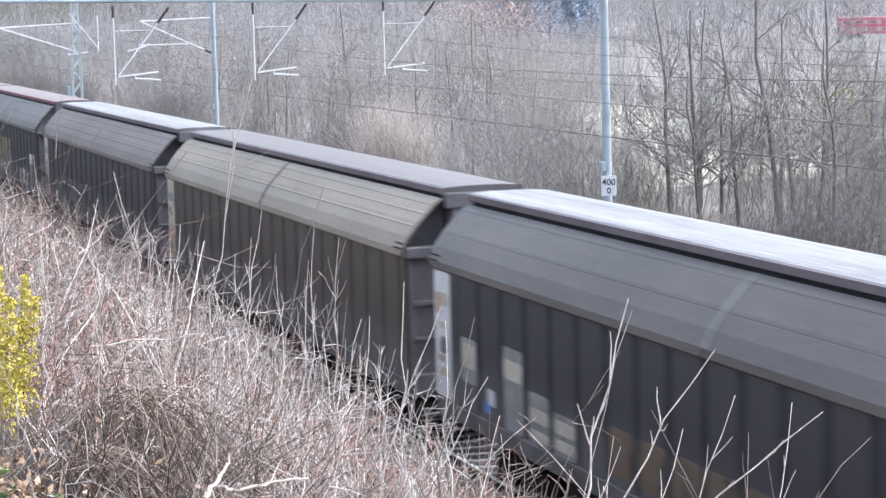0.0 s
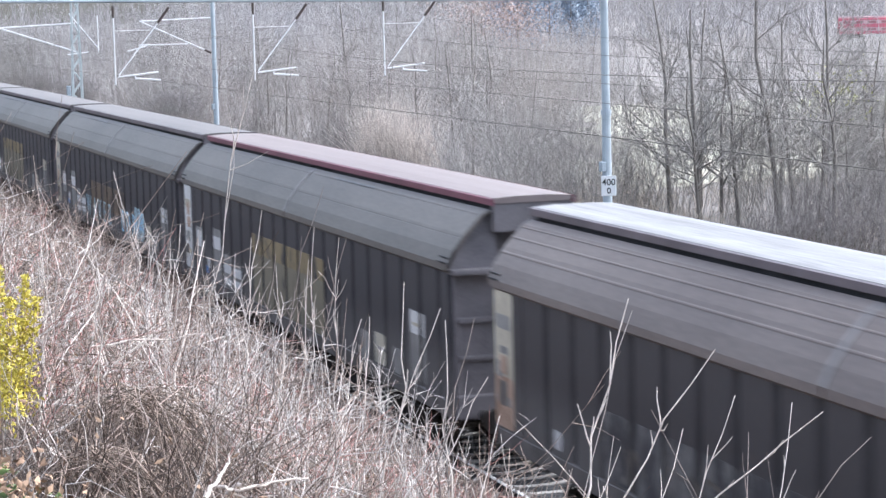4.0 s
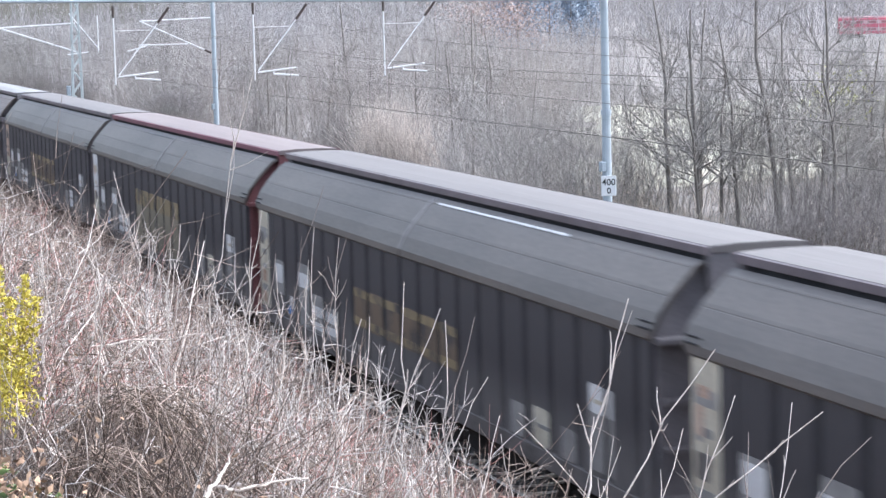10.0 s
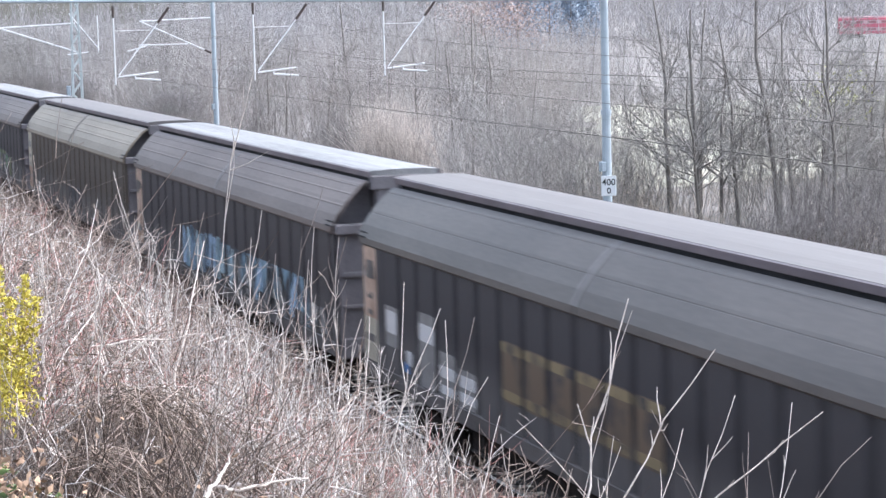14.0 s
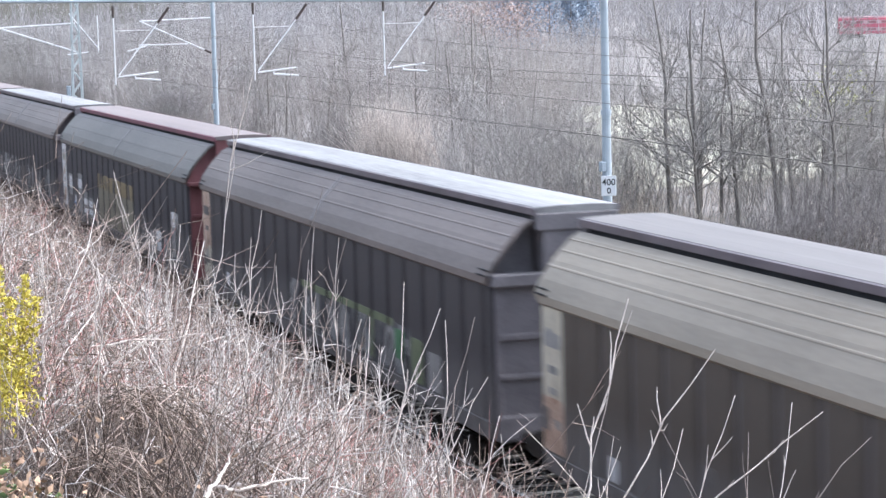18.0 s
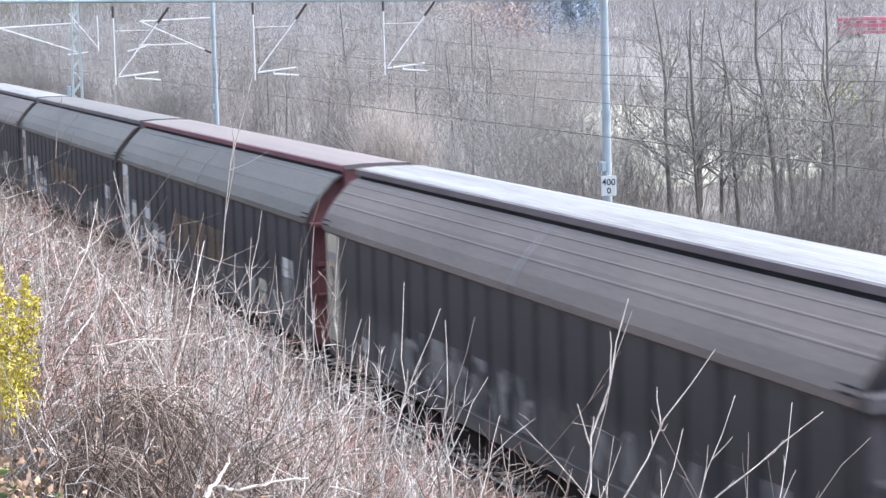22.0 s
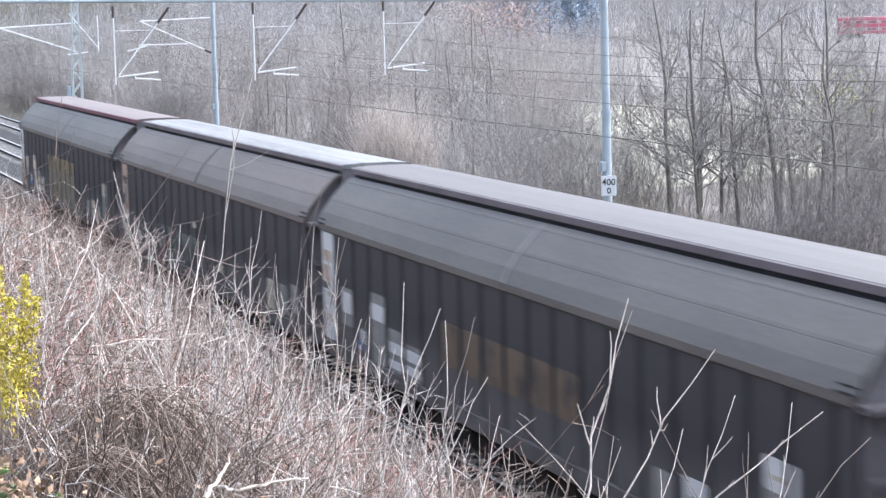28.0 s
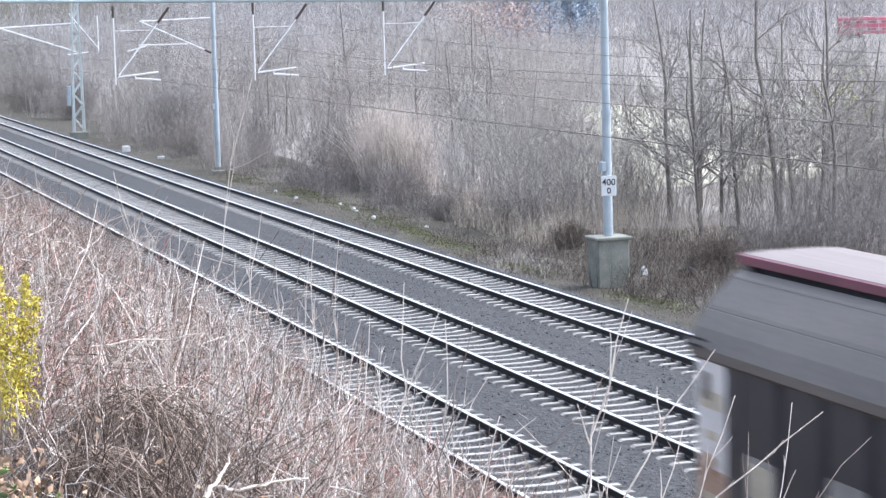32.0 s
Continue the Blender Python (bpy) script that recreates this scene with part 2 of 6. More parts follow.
def dusted(m, colour, most):
    """Pale brake dust and splashed dirt, thickest along the wall's foot and broken up in streaks."""
    n, l = m.node_tree.nodes, m.node_tree.links
    bs = n["Principled BSDF"]
    base = bs.inputs["Base Color"].links[0].from_socket
    co = n.new("ShaderNodeTexCoord")
    sp = n.new("ShaderNodeSeparateXYZ")
    l.new(co.outputs["Object"], sp.inputs["Vector"])
    up = n.new("ShaderNodeMapRange")
    up.interpolation_type = "SMOOTHSTEP"
    up.inputs["From Min"].default_value, up.inputs["From Max"].default_value = 2.5, 1.3
    l.new(sp.outputs["Z"], up.inputs["Value"])
    no = n.new("ShaderNodeTexNoise")
    no.inputs["Scale"].default_value, no.inputs["Detail"].default_value = 1.3, 5
    l.new(co.outputs["Object"], no.inputs["Vector"])
    mu = n.new("ShaderNodeMath")
    mu.operation = "MULTIPLY"
    l.new(up.outputs["Result"], mu.inputs[0])
    l.new(no.outputs["Fac"], mu.inputs[1])
    mm = n.new("ShaderNodeMath")
    mm.operation = "MULTIPLY"
    mm.inputs[1].default_value = most * 2
    l.new(mu.outputs["Value"], mm.inputs[0])
    mx = n.new("ShaderNodeMix")
    mx.data_type = "RGBA"
    mx.inputs["B"].default_value = (*colour, 1)
    l.new(mm.outputs["Value"], mx.inputs["Factor"])
    l.new(base, mx.inputs["A"])
    l.new(mx.outputs["Result"], bs.inputs["Base Color"])


for key in ("wall_dark", "wall_tan", "wall_brown"):
    dusted(M[key], (0.21, 0.2, 0.192), 0.6)

WALL_PAINT = ((0.047, 0.046, 0.051), (0.086, 0.084, 0.092))
M["worn_field"] = worn("washed_out_panel_on_dark_wall", WALL_PAINT, (0.29, 0.26, 0.19), 0.84)
M["worn_ochre"] = worn("ragged_faded_ochre_paint", WALL_PAINT, (0.36, 0.285, 0.16), 0.74, 2.2)
M["worn_brown"] = worn("faded_brown_lettering_paint", WALL_PAINT, (0.21, 0.155, 0.105), 0.76, 2.4)
M["worn_grey"] = worn("blotchy_grey_spray_paint", WALL_PAINT, (0.24, 0.235, 0.23), 0.45, 2.6)
M["worn_blue"] = worn("blotchy_pale_blue_spray_paint", WALL_PAINT, (0.30, 0.46, 0.58), 0.5, 2.2)
M["worn_white"] = worn("blotchy_white_spray_paint", WALL_PAINT, (0.38, 0.38, 0.37), 0.42, 2.4)
M["worn_green"] = worn("blotchy_pale_green_spray_paint", WALL_PAINT, (0.22, 0.25, 0.22), 0.55, 2.0)


# ---- mesh helpers ----
def finish(bm, name):
    bmesh.ops.recalc_face_normals(bm, faces=bm.faces)
    me = bpy.data.meshes.new(name)
    bm.to_mesh(me)
    bm.free()
    return me


def box(bm, x0, x1, y0, y1, z0, z1, bevel=0.0):
    vs = bmesh.ops.create_cube(bm, size=1.0)["verts"]
    for v in vs:
        v.co = Vector((x0 if v.co.x < 0 else x1, y0 if v.co.y < 0 else y1, z0 if v.co.z < 0 else z1))
    if bevel:
        es = list({e for v in vs for e in v.link_edges})
        bmesh.ops.bevel(bm, geom=es, offset=bevel, segments=1, affect="EDGES")
    return bm


def rod(bm, a, b, r0, r1=None, sides=8):
    a, b = Vector(a), Vector(b)
    r1 = r0 if r1 is None else r1
    d = b - a
    m = Matrix.Translation((a + b) / 2) @ d.to_track_quat("Z", "Y").to_matrix().to_4x4()
    bmesh.ops.create_cone(bm, cap_ends=True, segments=sides, radius1=r0, radius2=r1, depth=d.length, matrix=m)
    return bm


def extrude(bm, prof, y0, y1, closed=True):
    """A profile of (x, z) points drawn out along y."""
    a = [bm.verts.new((x, y0, z)) for x, z in prof]
    b = [bm.verts.new((x, y1, z)) for x, z in prof]
    n = len(prof)
    for i in range(n if closed else n - 1):
        j = (i + 1) % n
        bm.faces.new((a[i], a[j], b[j], b[i]))
    if closed:
        bm.faces.new(a[::-1])
        bm.faces.new(b)
    return bm


MESHES = {}


def shared(key, make):
    if key not in MESHES:
        MESHES[key] = make()
    return MESHES[key]


def part(name, data, material, parent, label="", at=None):
    """One mesh object under a thing or a part; data is a bmesh or a mesh that alike pieces share."""
    me = finish(data, name) if isinstance(data, bmesh.types.BMesh) else data
    if not me.materials:
        me.materials.append(M[material])
    ob = new(name, me)
    ob.parent = parent
    if me.materials[0] != M[material]:
        ob.material_slots[0].link = "OBJECT"
        ob.material_slots[0].material = M[material]
    if at is not None:
        ob.matrix_basis = at
    return tagged(ob, label)


def thing(name, label, category, at=None, group="", kind="", data=None, material=None):
    me = data
    if isinstance(data, bmesh.types.BMesh):
        me = finish(data, name)
    if me is not None and material and not me.materials:
        me.materials.append(M[material])
    ob = new(name, me)
    if at is not None:
        ob.matrix_basis = at
    return tagged(ob, label, category, group, kind)


def tube_arrays(paths, radii, sides):
    paths, radii = np.asarray(paths, np.float32), np.asarray(radii, np.float32)
    n, k = paths.shape[:2]
    d = paths[:, -1] - paths[:, 0]
    d /= np.maximum(np.linalg.norm(d, axis=1, keepdims=True), 1e-6)
    ref = np.where(np.abs(d[:, 2:3]) > 0.8, np.array([[1.0, 0, 0]]), np.array([[0, 0, 1.0]]))
    u = np.cross(d, ref)
    u /= np.maximum(np.linalg.norm(u, axis=1, keepdims=True), 1e-6)
    w = np.cross(d, u)
    ang = np.arange(sides) * 2 * math.pi / sides
    ring = u[:, None, None, :] * np.cos(ang)[None, None, :, None] + w[:, None, None, :] * np.sin(ang)[None, None, :, None]
    v = (paths[:, :, None, :] + ring * radii[:, :, None, None]).reshape(-1, 3)
    base = (np.arange(n) * k * sides)[:, None, None]
    seg = (np.arange(k - 1) * sides)[None, :, None]
    s = np.arange(sides)[None, None, :]
    s2 = (s + 1) % sides
    q = np.stack([base + seg + s, base + seg + s2, base + seg + sides + s2, base + seg + sides + s], -1).reshape(-1, 4)
    return v, q


def tubes(name, paths, radii, material, sides=3, twigs=None):
    """One mesh of many tapered stems: paths (n, k, 3), radii (n, k); twigs: a second pair of such arrays."""
    v, q = tube_arrays(paths, radii, sides)
    if twigs is not None:
        v2, q2 = tube_arrays(*twigs, sides)
        v, q = np.concatenate([v, v2]), np.concatenate([q, q2 + len(v)])
    return raw_mesh(name, v, q, material)


def raw_mesh(name, v, q, material):
    me = bpy.data.meshes.new(name)
    c = q.shape[1]
    me.vertices.add(len(v))
    me.vertices.foreach_set("co", np.asarray(v, np.float32).ravel())
    me.loops.add(len(q) * c)
    me.loops.foreach_set("vertex_index", np.asarray(q, np.int32).ravel())
    me.polygons.add(len(q))
    me.polygons.foreach_set("loop_start", np.arange(len(q), dtype=np.int32) * c)
    me.polygons.foreach_set("loop_total", np.full(len(q), c, np.int32))
    me.update(calc_edges=True)
    me.materials.append(M[material])
    return me


def arcs(base, direction, length, bend, k=4, r0=0.006, r1=0.002, wobble=0.06):
    """Bent stems from base points: straight along direction, pulled by the bend vector with the square of the way."""
    n = len(base)
    t = np.linspace(0, 1, k)[None, :, None]
    p = base[:, None, :] + direction[:, None, :] * length[:, None, None] * t + bend[:, None, :] * (t ** 2) * length[:, None, None]
    p[:, 1:] += np.cumsum(rng.normal(0, 1, (n, k - 1, 3)), 1) * wobble * 0.62 * length[:, None, None]
    r0, r1 = np.broadcast_to(r0, n)[:, None], np.broadcast_to(r1, n)[:, None]
    return p, r0 + (r1 - r0) * t[:, :, 0]


def unit(n, up=0.0, spread=1.0):
    d = rng.normal(0, spread, (n, 3))
    d[:, 2] = np.abs(d[:, 2]) + up
    return d / np.linalg.norm(d, axis=1, keepdims=True)


# ---- ground ----
def ground_z(x, y):
    """The height of the ground: the hillside under the camera, the track bed, the verge and the low land behind."""
    z = np.interp(x, [-400, -6, -1, 0.6, 5.0, 9.8, 10.7, 11.0, 22.4, 23.4, 24.5, 28, 40, 80, 600, 3000],
                  [7.0, 6.4, 6.35, 6.1, 3.7, 0.62, -0.45, -0.60, -0.60, -0.75, -0.72, -0.8, -1.0, -1.1, -1.0, 0.0])
    bump = np.sin(x * 1.7 + y * 0.9) * np.sin(y * 0.6 - x * 0.4) * 0.12 + np.sin(x * 4.1 + 1.3 * y) * np.sin(y * 3.3) * 0.04
    rough = np.interp(x, [-6, 0, 9, 10.5, 23.6, 26, 60, 100], [0.3, 1, 0.9, 0, 0, 1, 1, 0.5])
    return z + bump * rough


def sheet(xs, ys, fn, name, material):
    X, Y = np.meshgrid(xs, ys, indexing="ij")
    v = np.stack([X, Y, fn(X, Y)], -1).reshape(-1, 3)
    i = np.arange(len(xs) - 1)[:, None] * len(ys) + np.arange(len(ys) - 1)[None, :]
    q = np.stack([i, i + len(ys), i + len(ys) + 1, i + 1], -1).reshape(-1, 4)
    me = raw_mesh(name, v, q, material)
    me.polygons.foreach_set("use_smooth", np.ones(len(q), bool))
    return me


xs = np.unique(np.concatenate([np.linspace(-3000, -40, 12), np.linspace(-40, -2, 20), np.linspace(-2, 11, 66), np.linspace(11, 30, 40), np.linspace(30, 120, 60), np.linspace(120, 3000, 30)]))
ys = np.unique(np.concatenate([np.linspace(-3000, -30, 12), np.linspace(-30, 130, 320), np.linspace(130, 400, 80), np.linspace(400, 3000, 20)]))
ground_me = sheet(xs, ys, ground_z, "ground", "soil")
ground_me.materials.append(M["verge"])
ground_me.materials.append(M["heath"])
cx = np.empty(len(ground_me.polygons) * 3)
ground_me.polygons.foreach_get("center", cx)
cx = cx.reshape(-1, 3)
ground_me.polygons.foreach_set("material_index", np.where(cx[:, 0] < 10.8, 0, np.where((cx[:, 0] < 31.5) | ((cx[:, 0] < 38) & (cx[:, 1] < 82)), 1, 2)).astype(np.int32))
ground = tagged(new("ground", ground_me), "brown leaf-littered hillside, dark verge and dry heath", "ground", kind="structure")


def field_z(x, y):
    return ground_z(x, y) * 0 - 0.9 + 0.06 * np.sin(x * 0.2) * np.sin(y * 0.17)


def meadow_sheet():
    """The meadow opens out behind the trees: its edges run along the view's own lines of hedges."""
    f, g = np.meshgrid(np.linspace(0, 1, 30), np.linspace(0, 1, 40), indexing="ij")
    y = 97 + 88 * g + (1 - g) * (4 * np.sin(f * 9) + 2 * np.sin(f * 23))
    x = y * 0.375 + f * (75 - 10 * g) + 1.5 * np.sin(y * 0.21) + 0.8 * np.sin(y * 0.57)
    v = np.stack([x, y, field_z(x, y)], -1).reshape(-1, 3)
    i = np.arange(29)[:, None] * 40 + np.arange(39)[None, :]
    return raw_mesh("field", v, np.stack([i, i + 40, i + 41, i + 1], -1).reshape(-1, 4), "field")


field = tagged(new("field", meadow_sheet()), "pale winter meadow behind the bare trees", "meadow", kind="structure")


def bed_z(x, y):
    z = np.interp(x, [10.3, 10.8, 11.55, 11.7, 22.2, 23.2], [-0.66, -0.142, -0.142, -0.198, -0.198, -0.80])
    return z + 0.014 * np.sin(x * 9.1 + y * 5.3) * np.sin(y * 11.7 - x * 3.1)


ballast = tagged(new("ballast_bed", sheet(np.linspace(10.3, 23.2, 66), np.linspace(-40, 330, 900), bed_z, "ballast_bed", "ballast")),
                 "dark grey crushed-stone ballast bed under the tracks", "ballast", kind="structure")


# ---- tracks ----
def sleeper_mesh():
    bm = bmesh.new()
    # two raised rail seats and a lowered waist
    top = [(-1.3, -0.19), (-1.24, -0.155), (-0.5, -0.155), (-0.25, -0.185), (0.25, -0.185), (0.5, -0.155), (1.24, -0.155), (1.3, -0.19)]
    prof = top + [(1.3, -0.36), (-1.3, -0.36)]
    extrude(bm, prof, -0.085, 0.085)
    for s in (-0.75, 0.75):
        for o in (-0.11, 0.11):
            box(bm, s + o - 0.045, s + o + 0.045, -0.07, 0.07, -0.168, -0.125)
    return finish(bm, "sleeper")


def rail_mesh(y0, y1):
    bm = bmesh.new()
    prof = [(-0.075, -0.172), (0.075, -0.172), (0.07, -0.155), (0.012, -0.135), (0.01, -0.045), (0.036, -0.03), (0.036, -0.012), (-0.036, -0.012), (-0.036, -0.03), (-0.01, -0.045), (-0.012, -0.135), (-0.07, -0.155)]
    extrude(bm, prof, y0, y1)
    return finish(bm, "rail")


def head_mesh(y0, y1):
    bm = bmesh.new()
    extrude(bm, [(-0.037, -0.012), (0.037, -0.012), (0.028, 0.004), (-0.028, 0.004)], y0, y1)
    return finish(bm, "rail_head")


def railway_track(x, label):
    tr = thing("railway_track", label, "railway track", pose(x, 0, 0), "three parallel tracks")
    for s in (-0.75, 0.75):
        r = part("rail", shared("rail", lambda: rail_mesh(-40, 330)), "rail_side", tr, "rusty steel rail, web darkened as in shade", pose(s, 0, 0))
        part("rail_head", shared("head", lambda: head_mesh(-40, 330)), "rail_top", r, "polished running surface with its gleam in the colour")
    return tr


track_objects = [railway_track(TRACKS[0], "near track with pale concrete sleepers, rails shining"),
                 railway_track(TRACKS[1], "middle track with pale concrete sleepers, polished rails"),
                 railway_track(TRACKS[2], "far track with grey concrete sleepers beside the verge")]

# ---- catenary masts, gantry and wires ----
GY, MY, LY = 64.4, 120.0, 163.0   # the gantry, the tube mast behind it, the lattice mast


def tube_mast(x, y, top, label, block):
    m = thing("catenary_mast", label, "mast", pose(x, y, 0), "masts beside the tracks")
    part("tube", rod(rod(bmesh.new(), (0, 0, -0.3), (0, 0, 4.5), 0.15, 0.135, 16), (0, 0, 4.5), (0, 0, top), 0.125, 0.105, 16), "galv", m, "galvanised steel tube")
    bm = bmesh.new()
    if block:
        box(bm, -0.5, 0.5, -0.45, 0.45, -1.3, 0.74, 0.03)
        box(bm, -0.58, 0.58, -0.52, 0.52, 0.7, 0.80, 0.02)
    else:
        box(bm, -0.32, 0.32, -0.32, 0.32, -1.1, -0.5, 0.03)
    part("foundation", bm, "concrete", m, "mossy concrete foundation block")
    part("collar", rod(bmesh.new(), (0, 0, 4.45), (0, 0, 4.6), 0.16, 0.16, 16), "galv", m)
    part("clamp", box(bmesh.new(), -0.22, 0.0, -0.12, 0.12, 2.75, 3.05, 0.02), "galv", m, "pale blue-grey clamp box")
    return m


mast_near = tube_mast(25.22, GY, 9.6, "tall galvanised tube mast on a concrete block", True)
mast_far = tube_mast(24.85, MY, 9.8, "slim galvanised tube mast beside the verge", False)


def kilometre_sign():
    s = thing("kilometre_sign", "white enamel kilometre sign with black figures on the mast", "sign", pose(25.2, GY - 0.17, 2.33, 0, 0, -18))
    part("plate", box(bmesh.new(), -0.225, 0.225, -0.012, 0.012, -0.30, 0.30, 0.006), "white", s)
    for txt, z, size in (("400", 0.02, 0.27), ("0", -0.23, 0.25)):
        cu = bpy.data.curves.new("figures", "FONT")
        cu.body, cu.size, cu.align_x, cu.extrude, cu.offset = txt, size, "CENTER", 0.003, 0.003
        tmp = new("figures", cu)
        me = bpy.data.meshes.new_from_object(tmp.evaluated_get(bpy.context.evaluated_depsgraph_get()))
        bpy.data.objects.remove(tmp)
        part("figures", me, "black", s, "black painted figures", pose(0, -0.016, z, 90, 0, 0))
    return s


kilometre_sign()


def gantry(y):
    g = thing("catenary_gantry", "galvanised lattice gantry beam spanning the three tracks", "gantry", pose(0, y, 0))
    low = lambda x: 8.33 - 0.0185 * (x - 3.0)
    for z in (0.0, 0.6):
        for dy in (-0.22, 0.22):
            part("chord", rod(bmesh.new(), (3.0, dy, low(3.0) + z), (25.2, dy, low(25.2) + z), 0.045, 0.045, 6), "galv", g)
    for i in range(37):
        x0 = 3.0 + i * 0.6
        part("brace", rod(bmesh.new(), (x0, -0.22, low(x0)), (x0 + 0.6, -0.22, low(x0) + 0.6), 0.02, 0.02, 5), "galv", g)
        part("tie_bar", rod(bmesh.new(), (x0, 0.22, low(x0)), (x0, -0.22, low(x0)), 0.02, 0.02, 5), "galv", g)
    part("post", rod(bmesh.new(), (3.0, 0, -0.6), (3.0, 0, 9.0), 0.16, 0.12, 14), "galv", g, "tube mast at the foot of the hillside")
    for x in (10.5, 14.5, 18.36):
        dp = part("drop_post", rod(bmesh.new(), (x, 0, 7.75), (x, 0, 5.85), 0.022, 0.022, 8), "alu", g, "bright aluminium drop post")
        part("insulator", rod(bmesh.new(), (x, 0, 8.05), (x, 0, 7.72), 0.04, 0.03, 8), "insul", dp, "dark ribbed insulator")
        part("stay", rod(bmesh.new(), (x + 0.1, 0, 6.12), (x + 1.25, 0, 7.55), 0.021, 0.021, 8), "alu", dp, "slanting bright stay tube")
        part("stay_insulator", rod(bmesh.new(), (x + 1.25, 0, 7.55), (x + 1.58, 0, 7.98), 0.042, 0.036, 8), "insul", dp)
        part("registration_tube", rod(bmesh.new(), (x + 0.08, 0, 6.07), (x + 1.22, 0.0, 6.18), 0.024, 0.024, 8), "alu", dp)
        bm = rod(bmesh.new(), (x + 0.55, 0, 6.02), (x + 1.28, 0, 5.95), 0.03, 0.022, 8)
        rod(bm, (x + 0.55, 0, 6.02), (x + 0.57, 0, 6.15), 0.016, 0.016, 6)
        part("steady_arm", bm, "alu", dp)
        part("tie", rod(bmesh.new(), (x, 0, 7.36), (x + 1.1, 0, 7.36), 0.01, 0.01, 5), "alu", dp)
    return g


gantry(GY)


def cantilever(x, y, label):
    """A pair of bright cantilever tubes with a registration arm, fixed to a mast."""
    c = thing("cantilever", label, "catenary arm", pose(x, y, 0), "cantilever arms")
    part("top_tube", rod(bmesh.new(), (-0.15, 0, 7.6), (-3.9, 0, 7.5), 0.034, 0.034, 8), "alu", c)
    part("stay", rod(bmesh.new(), (-0.15, 0, 5.75), (-3.9, 0, 7.5), 0.036, 0.036, 8), "alu", c)
    part("registration_tube", rod(bmesh.new(), (-1.4, 0, 6.25), (-4.0, 0, 6.25), 0.032, 0.032, 8), "alu", c)
    part("steady_arm", rod(bmesh.new(), (-3.6, 0, 6.2), (-4.6, 0, 5.95), 0.042, 0.034, 8), "alu", c)
    part("insulator", rod(bmesh.new(), (-0.5, 0, 5.92), (-0.15, 0, 5.75), 0.06, 0.06, 8), "insul", c)
    return c


cantilever(24.85, MY, "bright aluminium cantilever on the far tube mast")


def lattice_mast(x, y):
    m = thing("lattice_mast", "old green-grey riveted lattice mast", "mast", pose(x, y, 0), "masts beside the tracks")
    h, w = 10.2, 0.36
    for sx in (-1, 1):
        for sy in (-1, 1):
            part("leg", rod(bmesh.new(), (sx * w, sy * w, -0.3), (sx * w * 0.55, sy * w * 0.55, h), 0.075, 0.06, 4), "lattice", m)
    n = 12
    for i in range(n):
        z0, z1 = -0.1 + i * h / n, -0.1 + (i + 1) * h / n
        a, b = w * (1 - 0.45 * z0 / h), w * (1 - 0.45 * z1 / h)
        s = 1 if i % 2 else -1
        for sy in (-1, 1):
            part("brace", rod(bmesh.new(), (-s * a, sy * a, z0), (s * b, sy * b, z1), 0.04, 0.04, 4), "lattice", m)
        for sx in (-1, 1):
            part("brace", rod(bmesh.new(), (sx * a, -s * a, z0), (sx * b, s * b, z1), 0.04, 0.04, 4), "lattice", m)
    part("foundation", box(bmesh.new(), -0.6, 0.6, -0.6, 0.6, -1.1, -0.25, 0.05), "concrete", m, "mossy concrete foundation")
    part("cabinet", box(bmesh.new(), -0.75, -0.5, -0.2, 0.2, 1.6, 3.0, 0.03), "galv", m, "small pale box on the mast")
    part("arm", rod(bmesh.new(), (0, 0, 7.4), (-5.3, 0, 7.2), 0.05, 0.05, 6), "alu", m)
    part("arm", rod(bmesh.new(), (0, 0, 5.4), (-5.3, 0, 7.2), 0.055, 0.055, 6), "alu", m)
    part("arm", rod(bmesh.new(), (-0.4, 0, 8.1), (1.6, 0, 5.6), 0.045, 0.045, 6), "alu", m)
    part("arm", rod(bmesh.new(), (1.6, 0, 7.9), (1.6, 0, 5.3), 0.045, 0.045, 6), "alu", m)
    part("crossbar", rod(bmesh.new(), (-0.6, 0, 5.2), (0.9, 0, 5.35), 0.04, 0.04, 6), "alu", m)
    return m


lattice_mast(23.85, LY)


def sag_wire(name, label, x, ends, h, sag, r, group):
    """A wire along y that hangs through between its supports."""
    pts = []
    for y0, y1 in zip(ends[:-1], ends[1:]):
        for t in np.linspace(0, 1, 14)[:-1]:
            pts.append((x, y0 + (y1 - y0) * t, h - 4 * sag * t * (1 - t)))
    pts.append((x, ends[-1], h))
    pts = np.array(pts, np.float32)
    return thing(name, label, "wire", group=group, data=tubes(name, pts[None], np.full((1, len(pts)), r), "wire", 4))


SUP = (-60.0, 2.0, GY, MY, 163.0, 225.0, 290.0)
for x in (11.78, 15.78, 19.6):
    sag_wire("contact_wire", "thin dark contact wire above a track", x, SUP, 5.93, 0.03, 0.0055, "overhead wires")
    sag_wire("messenger_wire", "thin sagging catenary wire above a track", x + 0.1, SUP, 7.5, 0.75, 0.0045, "overhead wires")
    for y0, y1 in zip(SUP[:-1], SUP[1:]):
        for t in np.linspace(0.12, 0.88, 7):
            y = y0 + (y1 - y0) * t
            zt = 7.5 - 3.0 * t * (1 - t)
            if 5 < y < 170:
                thing("dropper", "thin dropper between the overhead wires", "wire", group="droppers",
                      data=rod(bmesh.new(), (x, y, 5.93), (x + 0.1, y, zt), 0.004, 0.004, 4), material="wire")


